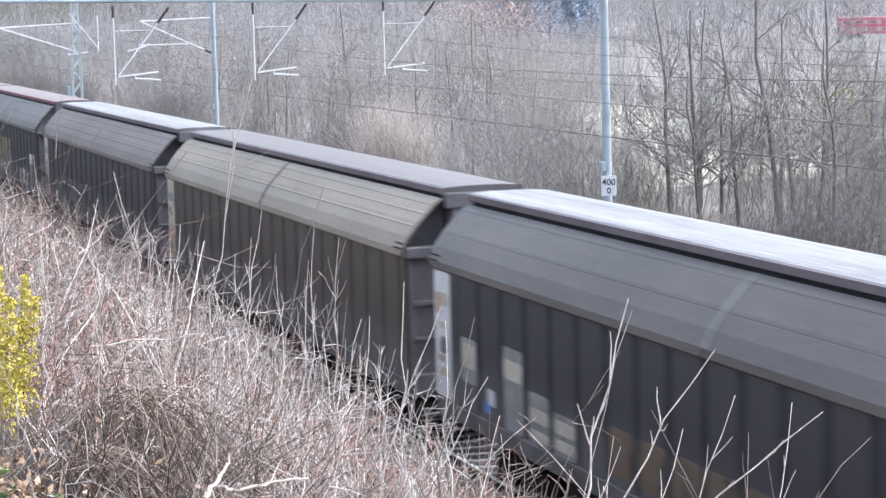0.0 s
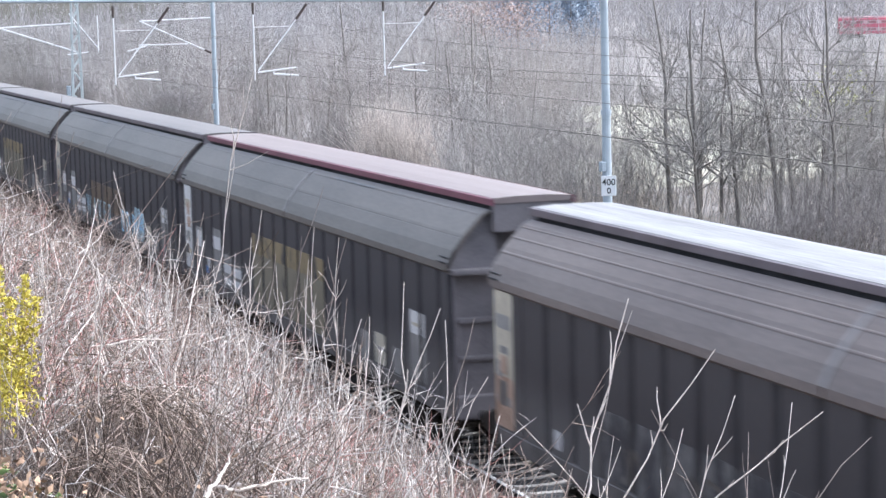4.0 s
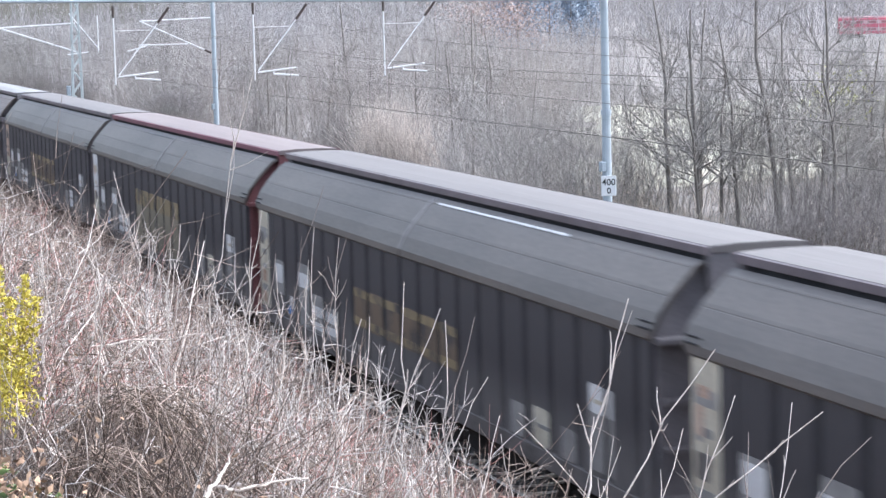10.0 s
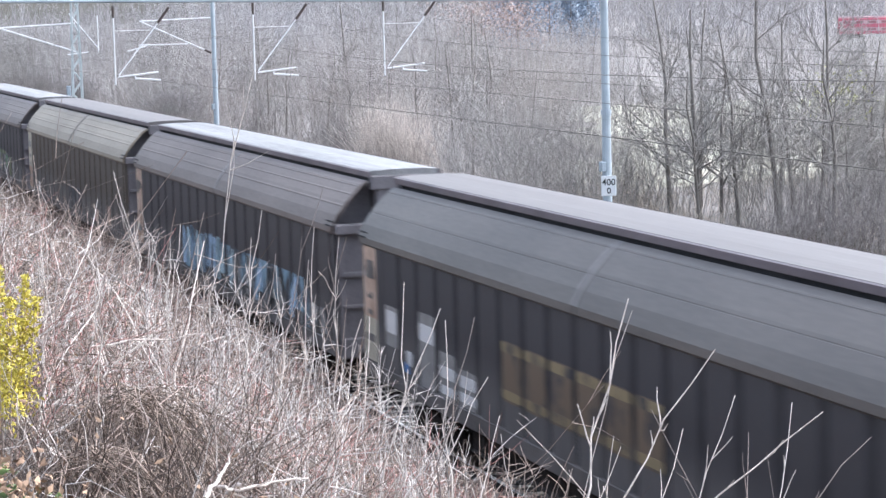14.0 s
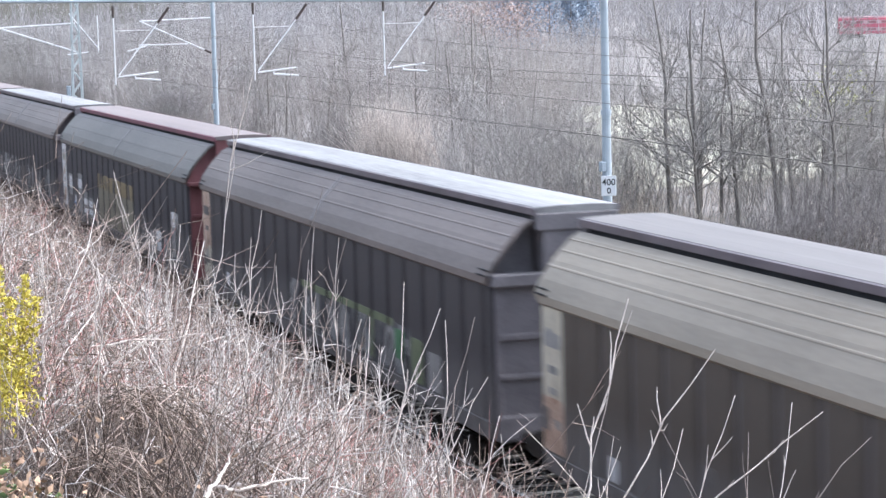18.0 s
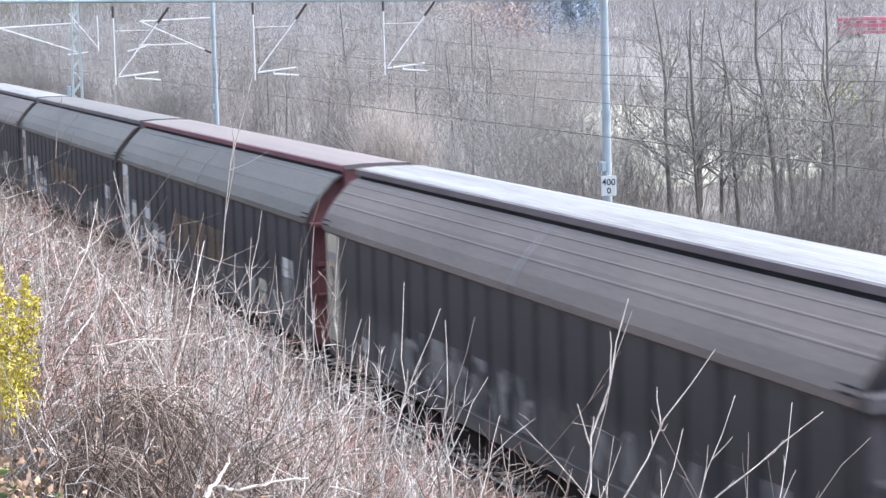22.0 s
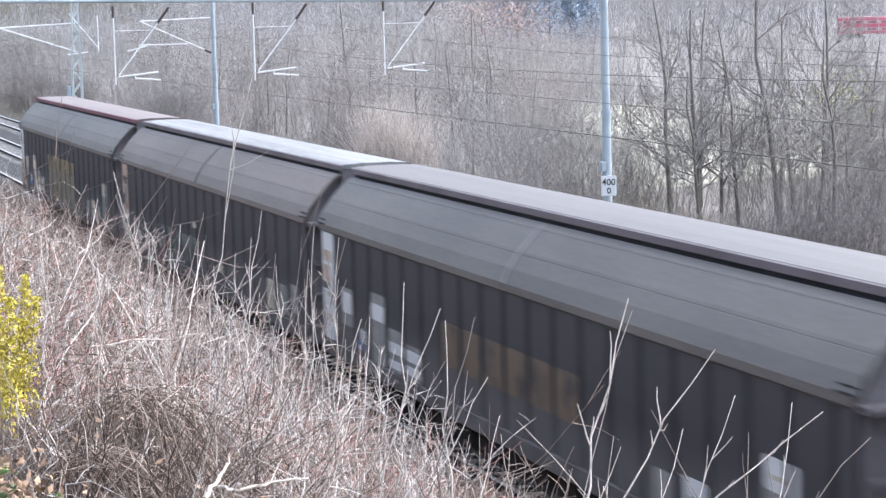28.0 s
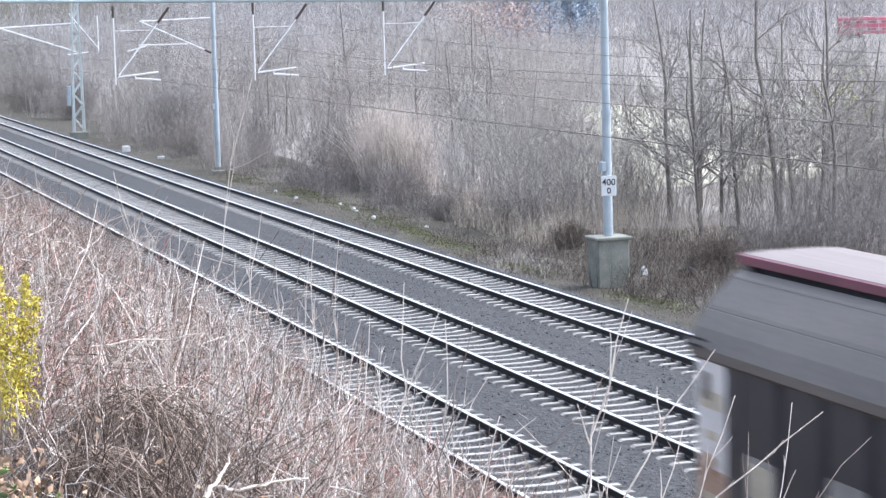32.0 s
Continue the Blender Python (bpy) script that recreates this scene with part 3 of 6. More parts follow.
# ---- the train ----
WALL_REAR, ROOF_REAR = 0.2, 0.42   # the rear ends of the wall and of the sliding roof
SLOPE = [(-1.494, 3.49), (-1.482, 3.60), (-1.375, 3.82), (-1.185, 4.075), (-1.0, 4.27), (-0.87, 4.40), (-0.74, 4.465)]


def roof_front(ribbed):
    """How far the sliding roof reaches to the front; the ribbed kind is shorter."""
    return 22.05 if ribbed else 22.36


def wall_end(ribbed):
    return 21.99 if ribbed else 22.2


MARKS = {}


def mirror(prof):
    return [(-x, z) for x, z in prof]


def slope_mesh(y0, y1, ribbed, far):
    """The curved upper part of a sliding wall, thin sheet with pressed lines along it."""
    bm = bmesh.new()
    pts = []
    for i in range(len(SLOPE) - 1):
        (xa, za), (xb, zb) = SLOPE[i], SLOPE[i + 1]
        pts.append((xa, za))
        if i >= 1:
            n = 1
            nx, nz = -(zb - za), (xb - xa)
            ln = math.hypot(nx, nz)
            for j in range(n):
                f = (j + 0.8) / n if not ribbed else (j + 0.7) / n
                if i in (2, 4) or (ribbed and i == 3):
                    d, wide = (0.008, 1.0) if ribbed else (-0.004, 0.45)
                    for df, s in ((-0.08 * wide, 0), (-0.03 * wide, 1), (0.03 * wide, 1), (0.08 * wide, 0)):
                        g = min(max(f + df, 0), 0.99)
                        pts.append((xa + (xb - xa) * g + nx / ln * d * s, za + (zb - za) * g + nz / ln * d * s))
    pts.append(SLOPE[-1])
    inner = [(x + 0.04, z - 0.04) for x, z in pts[::-1]]
    prof = pts + inner
    extrude(bm, mirror(prof) if far else prof, y0, y1)
    for v in bm.verts:
        # the eave's lower corners are cut back at the wagon's ends
        if v.co.z < 3.52 and v.co.y > 0.1:
            v.co.y -= 0.2
        if v.co.z < 3.52 and v.co.y < -22.0:
            v.co.y += 0.12
    return finish(bm, "sliding_roof")


def panel_mesh(far, w):
    """A raised wall panel with sloping flanks."""
    bm = bmesh.new()
    prof = [(-1.39, 0.0), (-1.45, -0.05), (-1.45, -(w - 0.05)), (-1.39, -w), (-1.34, -w), (-1.34, 0.0)]
    a, b = [], []
    for x, y in prof:
        x = -x if far else x
        a.append(bm.verts.new((x, y, 1.32)))
        b.append(bm.verts.new((x, y, 3.49)))
    n = len(prof)
    for i in range(n):
        j = (i + 1) % n
        bm.faces.new((a[i], a[j], b[j], b[i]))
    bm.faces.new(a)
    bm.faces.new(b)
    return finish(bm, "wall_panel")


def wheel_mesh():
    bm = bmesh.new()
    for s in (-0.75, 0.75):
        rod(bm, (s - 0.065, 0, 0), (s + 0.065, 0, 0), 0.46, 0.46, 24)
        e = -0.07 if s > 0 else 0.07
        rod(bm, (s + e - 0.015, 0, 0), (s + e + 0.015, 0, 0), 0.49, 0.49, 24)
        o = 0.07 if s > 0 else -0.07
        rod(bm, (s, 0, 0), (s + o * 1.3, 0, 0), 0.2, 0.14, 12)
    rod(bm, (-0.7, 0, 0), (0.7, 0, 0), 0.08, 0.08, 10)
    return finish(bm, "wheelset")


def bogie_mesh():
    bm = bmesh.new()
    for s in (-1, 1):
        extrude(bm, [(s * 0.95, 0.42), (s * 1.08, 0.42), (s * 1.08, 0.72), (s * 0.95, 0.72)], -0.75, 0.75)
        for y in (-0.9, 0.9):
            box(bm, s * 0.93, s * 1.12, y - 0.22, y + 0.22, 0.30, 0.70, 0.04)
            for o in (-0.24, 0.24):
                rod(bm, (s * 1.02, y + o, 0.35), (s * 1.02, y + o, 0.66), 0.07, 0.07, 8)
    box(bm, -1.0, 1.0, -0.2, 0.2, 0.5, 0.85)
    return finish(bm, "bogie_frame")


def buffer_mesh():
    bm = rod(bmesh.new(), (0, 0, 0), (0, -0.35, 0), 0.1, 0.1, 12)
    rod(bm, (0, -0.35, 0), (0, -0.62, 0), 0.075, 0.075, 12)
    rod(bm, (0, -0.62, 0), (0, -0.66, 0), 0.22, 0.22, 16)
    return finish(bm, "buffer")


def underframe_mesh(ribbed):
    bm = bmesh.new()
    box(bm, -1.25, 1.25, -wall_end(ribbed) + 0.1, WALL_REAR - 0.1, 1.02, 1.22)
    for y in (-7.5, -11.0, -14.5):
        box(bm, -1.15, 1.15, y - 0.3, y + 0.3, 0.62, 1.03, 0.04)
    rod(bm, (-0.9, -9.0, 0.75), (-0.9, -10.6, 0.75), 0.22, 0.22, 12)
    rod(bm, (-0.3, -4.6, 0.8), (-0.3, -17.5, 0.8), 0.03, 0.03, 6)
    return finish(bm, "underframe")


def shade_girder_mesh(far):
    """Added deep grimy girder with stiffeners between the bogies; blocks light under the wagon."""
    bm = bmesh.new()
    s = 1 if far else -1
    extrude(bm, [(s * 1.20, 1.045), (s * 1.20, 0.60), (s * 1.26, 0.56), (s * 1.10, 0.56), (s * 1.14, 0.60), (s * 1.14, 1.045)], -16.6, -5.4)
    for i in range(9):
        box(bm, *sorted((s * 1.19, s * 1.25)), -6.2 - i * 1.2, -6.15 - i * 1.2, 0.60, 1.04)
    return finish(bm, "side_girder")


def solebar_mesh(far, ribbed):
    bm = bmesh.new()
    x0, x1 = (-1.46, -1.3) if not far else (1.3, 1.46)
    box(bm, x0, x1, -wall_end(ribbed) + 0.02, WALL_REAR - 0.02, 1.04, 1.32, 0.015)
    return finish(bm, "sole_bar")


def cap_mesh(front):
    bm = bmesh.new()
    prof = [(-0.70, 4.60), (-0.675, 4.65), (-0.3, 4.672), (0.3, 4.672), (0.665, 4.65), (0.69, 4.60), (0.66, 4.56), (-0.66, 4.56)]
    extrude(bm, prof, -front - 0.07, ROOF_REAR + 0.08)
    return finish(bm, "roof_cap")


def rim_mesh(far, front):
    bm = bmesh.new()
    s = 1 if far else -1
    prof = [(s * 0.71, 4.525), (s * 0.732, 4.53), (s * 0.732, 4.635), (s * 0.70, 4.648), (s * 0.69, 4.525)]
    extrude(bm, prof, -front - 0.08, ROOF_REAR + 0.09)
    return finish(bm, "roof_rim")


def roof_well_mesh(far, front):
    """The upright channel between the sliding roof and the fixed ridge, painted shade-dark."""
    bm = bmesh.new()
    s = 1 if far else -1
    extrude(bm, [(s * 0.78, 4.40), (s * 0.56, 4.40), (s * 0.56, 4.55), (s * 0.60, 4.55), (s * 0.60, 4.42), (s * 0.78, 4.42)], -front + 0.03, ROOF_REAR - 0.03)
    return finish(bm, "roof_gutter")


# bars and sheets of an end wall: x from, to, y outwards from the wall's end from, to, z from, to, bevel
END_PARTS = (("end_panel", -1.34, 1.34, -0.30, 0.02, 1.25, 3.46, 0.01), ("eave_ledge", -1.43, 1.43, -0.10, 0.30, 3.42, 3.51, 0.012),
             ("ridge_box", -0.69, 0.69, -0.15, 0.0, 4.08, 4.56, 0.02),
             ("corner_bar", -1.36, -1.26, -0.10, 0.06, 1.25, 3.44, 0.01), ("corner_bar", 1.26, 1.36, -0.10, 0.06, 1.25, 3.44, 0.01),
             ("end_rail", -1.30, 1.30, -0.10, 0.10, 2.60, 2.69, 0.01), ("end_rail", -1.30, 1.30, -0.10, 0.09, 1.98, 2.05, 0.01),
             ("buffer_beam", -1.36, 1.36, -0.10, 0.08, 1.0, 1.40, 0.02),
             ("end_rib", -0.55, -0.45, -0.10, 0.07, 1.4, 3.44, 0.01), ("end_rib", 0.45, 0.55, -0.10, 0.07, 1.4, 3.44, 0.01), ("middle_post", -0.57, 0.57, -0.45, 0.0, 3.60, 4.30, 0.02))


RIBBED_ENDS = {"eave_ledge": (-1.43, 1.43, -0.10, 0.18, 3.44, 3.64, 0.02), "ridge_box": (-0.69, 0.69, -0.15, 0.05, 4.28, 4.56, 0.02)}


def end_piece(spec, front, ribbed):
    """One bar or sheet of an end wall, on the front or the rear end."""
    n, *sizes = spec
    if ribbed:
        sizes = RIBBED_ENDS.get(n, sizes)
    x0, x1, d0, d1, z0, z1, bv = sizes
    s, y = (-1, -wall_end(ribbed)) if front else (1, WALL_REAR)
    if n in ("ridge_box", "middle_post"):
        y = -roof_front(ribbed) - 0.05 if front else ROOF_REAR + 0.05
    elif n == "eave_ledge" and not front:
        d1 = 0.15
    a, b = sorted((y + s * d0, y + s * d1))
    return finish(box(bmesh.new(), x0, x1, a, b, z0, z1, bv), n)


def bulkhead_mesh(front, ribbed):
    """The sheet that closes the end above the eave: two flat cheeks beside a deep recess under the ridge."""
    s, y = (-1, -roof_front(ribbed) + 0.05) if front else (1, ROOF_REAR - 0.05)
    low, high = (0.32, 0.34) if ribbed else (0.03, 0.14) if front else (0.02, 0.06)
    bm = bmesh.new()
    cheek = [(x * 0.985, z - 0.035) for x, z in SLOPE[1:]] + [(-0.60, 4.40), (-0.60, 3.50), (-1.44, 3.50)]
    for m in (1, -1):
        ring = [(x * m, z) for x, z in cheek]
        fr = [bm.verts.new((x, y - s * (low + (high - low) * (z - 3.5)), z)) for x, z in ring]
        bk = [bm.verts.new((x, y - s * 0.55, z)) for x, z in ring]
        bm.faces.new(fr)
        bm.faces.new(bk[::-1])
        for i in range(len(ring)):
            j = (i + 1) % len(ring)
            bm.faces.new((fr[i], bk[i], bk[j], fr[j]))
    a, b = sorted((y - s * 0.5, y - s * 0.6))
    box(bm, -0.62, 0.62, a, b, 3.46, 4.41)
    return finish(bm, "end_wall")


def coupling_mesh():
    bm = box(bmesh.new(), -0.05, 0.05, -0.45, 0.1, 0.98, 1.08)
    rod(bm, (0, -0.45, 1.03), (0, -0.85, 0.9), 0.035, 0.035, 6)
    return finish(bm, "coupling")


def rounded(bm, y0, y1, z0, z1, lift):
    """A thin painted field with rounded corners on the near wall."""
    r = min(0.07, (y1 - y0) * 0.3, (z1 - z0) * 0.3)
    q = r * 0.3
    ring = [(y0, z0 + r), (y0 + q, z0 + q), (y0 + r, z0), (y1 - r, z0), (y1 - q, z0 + q), (y1, z0 + r), (y1, z1 - r), (y1 - q, z1 - q), (y1 - r, z1), (y0 + r, z1), (y0 + q, z1 - q), (y0, z1 - r)]
    a = [bm.verts.new((-1.450 - lift, -d, z)) for d, z in ring]
    b = [bm.verts.new((-1.4485, -d, z)) for d, z in ring]
    bm.faces.new(a)
    for i in range(len(ring)):
        j = (i + 1) % len(ring)
        bm.faces.new((a[i], b[i], b[j], a[j]))
    return bm


def quad_mark(y0, y1, z0, z1, lift=0.004):
    return rounded(bmesh.new(), y0, y1, z0, z1, lift)


def plate_marks(kind="plate", second=None, seed=[0]):
    """The tall painted corner plate with its dark bars and rust."""
    seed[0] += 1
    g = np.random.default_rng(seed[0])
    out = [("rust_stain", a, a + g.uniform(0.2, 0.42), z, z + g.uniform(0.12, 0.4), ("plate_rust", "grey_patch", "plate_rust", "sole")[i], 0.012 + 0.002 * i) for i, (a, z) in enumerate(zip(g.uniform(-0.15, 0.15, 4), g.uniform(1.45, 3.0, 4)))]
    out += [("corner_plate", -0.18, 0.66, 1.36, 3.45, kind, 0.005)]
    if second:
        out.append(("corner_plate", -0.18, 0.66, 1.36, 2.15, second, 0.008))
    for z, h, a, b in ((3.1, 0.22, -0.1, 0.58), (2.62, 0.12, 0.06, 0.44), (2.3, 0.10, 0.1, 0.4), (1.85, 0.14, -0.04, 0.54)):
        out.append(("marking_bar", a, b, z - h, z, "sole" if kind == "plate_rust" else "plate_cream" if kind == "plate" else "grey_patch", 0.010))
    return out


def data_marks(tone="plate", bg="grey_patch"):
    """The usual data panels beside the rear end."""
    return [("washed_panel", 1.2, 1.98, 1.78, 2.5, bg), ("data_panel", 1.27, 1.9, 2.02, 2.42, tone, 0.008),
            ("label_panel", 2.36, 2.66, 1.44, 1.62, "blue"), ("label_panel", 2.5, 2.85, 1.58, 1.84, "mark_white"),
            ("washed_panel", 3.25, 4.18, 1.34, 2.62, bg), ("data_panel", 3.28, 4.15, 2.13, 2.43, tone, 0.008),
            ("washed_panel", 4.45, 5.36, 1.34, 2.1, bg), ("data_panel", 4.48, 5.33, 1.67, 1.87, tone, 0.008), ("data_panel", 4.48, 5.33, 1.40, 1.55, tone, 0.008),
            ("washed_panel", 5.5, 6.4, 1.34, 1.95, bg), ("data_panel", 5.53, 6.37, 1.66, 1.86, tone, 0.008), ("data_panel", 5.53, 6.37, 1.42, 1.58, tone, 0.008)]


def front_marks(tone="plate", low="plate_cream", bg="grey_patch"):
    return [("washed_panel", 20.0, 20.9, 1.4, 2.6, bg), ("data_panel", 20.03, 20.87, 2.2, 2.6, tone, 0.008), ("marking_bar", 20.15, 20.75, 2.34, 2.4, "plate_cream", 0.011), ("data_panel", 17.7, 18.6, 1.36, 1.92, low), ("marking_bar", 17.85, 18.4, 1.62, 1.68, "grey_patch", 0.008),
            ("washed_panel", 18.9, 19.7, 1.34, 1.8, bg), ("washed_panel", 16.7, 17.5, 1.34, 1.85, bg)]


def ochre_marks(z0=1.33, z1=2.85, field="worn_field", line="worn_ochre", a=7.65, b=14.25):
    """The faded lettering panel: a washed field under a ragged ochre band."""
    return [("faded_panel", a, b, z0, z1, field, 0.004), ("faded_band", a, b, z1 - 0.42, z1 + 0.02, line, 0.007)]


def line_marks(z1, z2, m="worn_brown"):
    """Two faded rows of lettering that cannot be read."""
    return [("faded_panel", 7.7, 14.1, z2 - 0.16, z1 + 0.02, "worn_brown", 0.004), ("faded_band", 7.7, 14.1, z1 - 0.15, z1, m, 0.007), ("faded_band", 7.7, 14.1, z2 - 0.12, z2 + 0.02, m, 0.007)]


def stroke_mesh(da, za, db, zb, w, lift):
    """One sprayed stroke between two points of the wall."""
    bm = bmesh.new()
    ln = max(math.hypot(db - da, zb - za), 1e-6)
    nx, nz = -(zb - za) / ln * w / 2, (db - da) / ln * w / 2
    ring = ((da + nx, za + nz), (db + nx, zb + nz), (db - nx, zb - nz), (da - nx, za - nz))
    a = [bm.verts.new((-1.450 - lift, -d, z)) for d, z in ring]
    b = [bm.verts.new((-1.447, -d, z)) for d, z in ring]
    bm.faces.new(a)
    for i in range(4):
        bm.faces.new((a[i], b[i], b[(i + 1) % 4], a[(i + 1) % 4]))
    return finish(bm, "graffiti_stroke")


def strokes(seed, d0, d1, z0, z1, mats, n, w):
    """Sprayed shapes that cannot be read: leaning, bent strokes of uneven height."""
    g = np.random.default_rng(seed)
    out = []
    step = (d1 - d0) / n
    for i in range(n):
        m = mats[int(g.integers(len(mats)))]
        for k in range(2):
            line = np.stack([d0 + (i + np.cumsum(g.uniform(-0.25, 0.55, 4)) * 0.6) * step, z0 + (z1 - z0) * g.random(4)], -1)
            line[0, 1], line[2, 1] = z0, z1 - g.uniform(0, 0.3) * (z1 - z0)
            for (a, b), (c, e) in zip(line, line[1:]):
                out.append((a, b, c, e, w * g.uniform(0.6, 1.2), m, 0.005 + 0.002 * k + 0.001 * (i % 3)))
    return out


STROKES = {9: strokes(9, 6.6, 11.5, 1.42, 2.45, ["pale_blue", "letter_pale"], 9, 0.17) + strokes(19, 11.0, 19.2, 1.42, 2.3, ["pale_blue", "letter_pale", "grey_patch"], 8, 0.2),
           11: strokes(11, 9.0, 18.0, 1.42, 2.2, ["grey_patch", "grey_patch", "wash_green", "grey_patch"], 9, 0.13),
           13: strokes(13, 4.2, 18.4, 1.42, 2.15, ["grey_patch", "sole", "grey_patch"], 14, 0.12),
           18: strokes(18, 4.8, 16.5, 1.42, 1.95, ["sole", "grey_patch", "sole"], 10, 0.10),
           2: strokes(2, 5.0, 16.0, 1.42, 2.0, ["sole", "wall_tan"], 9, 0.10)}

def strokes_block():
    """The light blue sprayed block after the letters."""
    return [("graffiti_bar", 15.75, 17.25, 1.5, 2.2, "letter_blue", 0.005), ("graffiti_bar", 15.8, 16.6, 1.9, 2.3, "letter_pale", 0.008), ("graffiti_bar", 16.1, 17.1, 1.38, 1.7, "letter_pale", 0.009)]


MARKS.update({
    0: plate_marks() + data_marks("plate_cream") + line_marks(2.1, 1.62),
    1: plate_marks("plate_cream", "plate_rust") + [("label_panel", 2.5, 2.8, 1.4, 1.75, "mark_white"), ("washed_panel", 4.2, 4.6, 1.4, 2.0, "sole")],
    2: plate_marks("plate_cream", "plate_rust") + [("graffiti_field", 4.2, 12.4, 1.36, 2.3, "worn_grey"), ("label_panel", 2.4, 2.7, 1.42, 1.7, "mark_white")],
    3: plate_marks() + data_marks() + ochre_marks() + front_marks(),
    4: plate_marks("plate_cream") + data_marks() + front_marks() + line_marks(2.55, 1.95) + strokes_block(),
    5: plate_marks("plate_cream") + data_marks() + ochre_marks() + front_marks("plate_cream"),
    6: plate_marks("plate_cream") + data_marks() + line_marks(2.58, 2.02, "worn_ochre") + front_marks("plate"),
    7: plate_marks("plate", "plate_cream") + data_marks() + ochre_marks() + front_marks("plate", "plate_cream"),
    8: plate_marks("plate_rust", "plate_cream") + data_marks() + line_marks(2.68, 1.93, "worn_ochre") + front_marks("plate", "plate"),
    9: plate_marks("plate_rust") + [("graffiti_field", 6.6, 19.9, 1.36, 2.35, "worn_blue"), ("graffiti_field", 9.0, 19.6, 1.34, 1.62, "worn_white", 0.007), ("graffiti_field", 20.0, 21.6, 1.4, 1.9, "worn_white")],
    10: plate_marks("plate_cream", "plate_rust") + [("label_panel", 2.4, 2.7, 1.36, 1.7, "mark_white"), ("graffiti_field", 10.2, 13.1, 1.45, 2.1, "worn_grey"), ("washed_panel", 5.5, 5.9, 1.9, 2.15, "sole"), ("washed_panel", 16.4, 16.75, 1.4, 1.7, "plate_rust"), ("washed_panel", 18.5, 19.1, 1.36, 1.95, "plate_rust")],
    11: plate_marks("plate_rust", "plate_cream") + [("label_panel", 2.4, 2.7, 1.42, 1.7, "mark_white")] + [("washed_panel", 18.7, 19.4, 1.36, 2.0, "grey_patch"), ("graffiti_field", 8.7, 17.6, 1.36, 2.24, "worn_white"), ("graffiti_bar", 16.7, 17.25, 1.62, 2.15, "green", 0.009), ("graffiti_bar", 17.7, 18.5, 1.36, 2.12, "wash_green", 0.007), ("graffiti_bar", 9.7, 16.6, 2.16, 2.3, "wash_green", 0.009)],
    12: plate_marks() + data_marks() + ochre_marks() + front_marks("plate", "plate"),
    13: plate_marks("plate_cream") + [("graffiti_field", 5.1, 11.6, 1.36, 2.25, "worn_white"), ("graffiti_field", 17.8, 20.3, 1.36, 2.3, "worn_white"), ("label_panel", 2.3, 2.6, 1.42, 1.7, "mark_white")],
    14: plate_marks() + data_marks("plate", "grey_patch") + line_marks(2.6, 2.0) + front_marks(),
    15: plate_marks("plate_cream") + data_marks("mark_white") + ochre_marks(1.95, 2.66, "worn_brown", "worn_brown") + front_marks("plate", "plate_cream"),
    16: plate_marks("plate_rust") + [("washed_panel", 17.0, 18.4, 1.36, 2.3, "grey_patch"), ("washed_panel", 19.2, 19.9, 1.36, 1.9, "sole")],
    17: plate_marks() + data_marks() + ochre_marks(1.9, 2.6, "worn_brown", "worn_brown") + front_marks("plate", "plate"),
    18: plate_marks("plate_rust", "plate_cream") + [("graffiti_field", 5.9, 10.8, 1.36, 2.15, "worn_green"), ("washed_panel", 1.5, 1.9, 1.5, 2.0, "grey_patch"), ("data_panel", 3.2, 3.52, 1.42, 1.66, "plate_cream"), ("data_panel", 3.2, 3.52, 1.76, 1.98, "plate_cream"), ("data_panel", 4.4, 4.8, 1.42, 1.64, "plate_cream"), ("data_panel", 5.4, 5.7, 1.5, 1.72, "plate_cream"), ("data_panel", 10.3, 10.85, 2.42, 2.56, "plate_cream"), ("data_panel", 13.4, 14.0, 1.6, 1.85, "plate_cream"), ("label_panel", 2.3, 2.6, 1.42, 1.7, "mark_white")] + [("washed_panel", 18.5, 19.2, 1.36, 2.0, "plate_cream"), ("washed_panel", 19.7, 20.4, 1.36, 2.0, "grey_patch"), ("graffiti_bar", 20.8, 21.3, 1.5, 2.1, "grey_patch")],
    19: plate_marks("plate", "plate_rust") + data_marks("plate_cream") + ochre_marks() + front_marks("plate_cream", "plate_cream"),
})
SCRATCH = {3: (13.0, 16.0), 4: (4.5, 8.0), 5: (4.5, 9.0), 6: (11.4, 17.8), 7: (7.0, 11.0), 14: (3.0, 9.5), 19: (9.0, 12.0)}


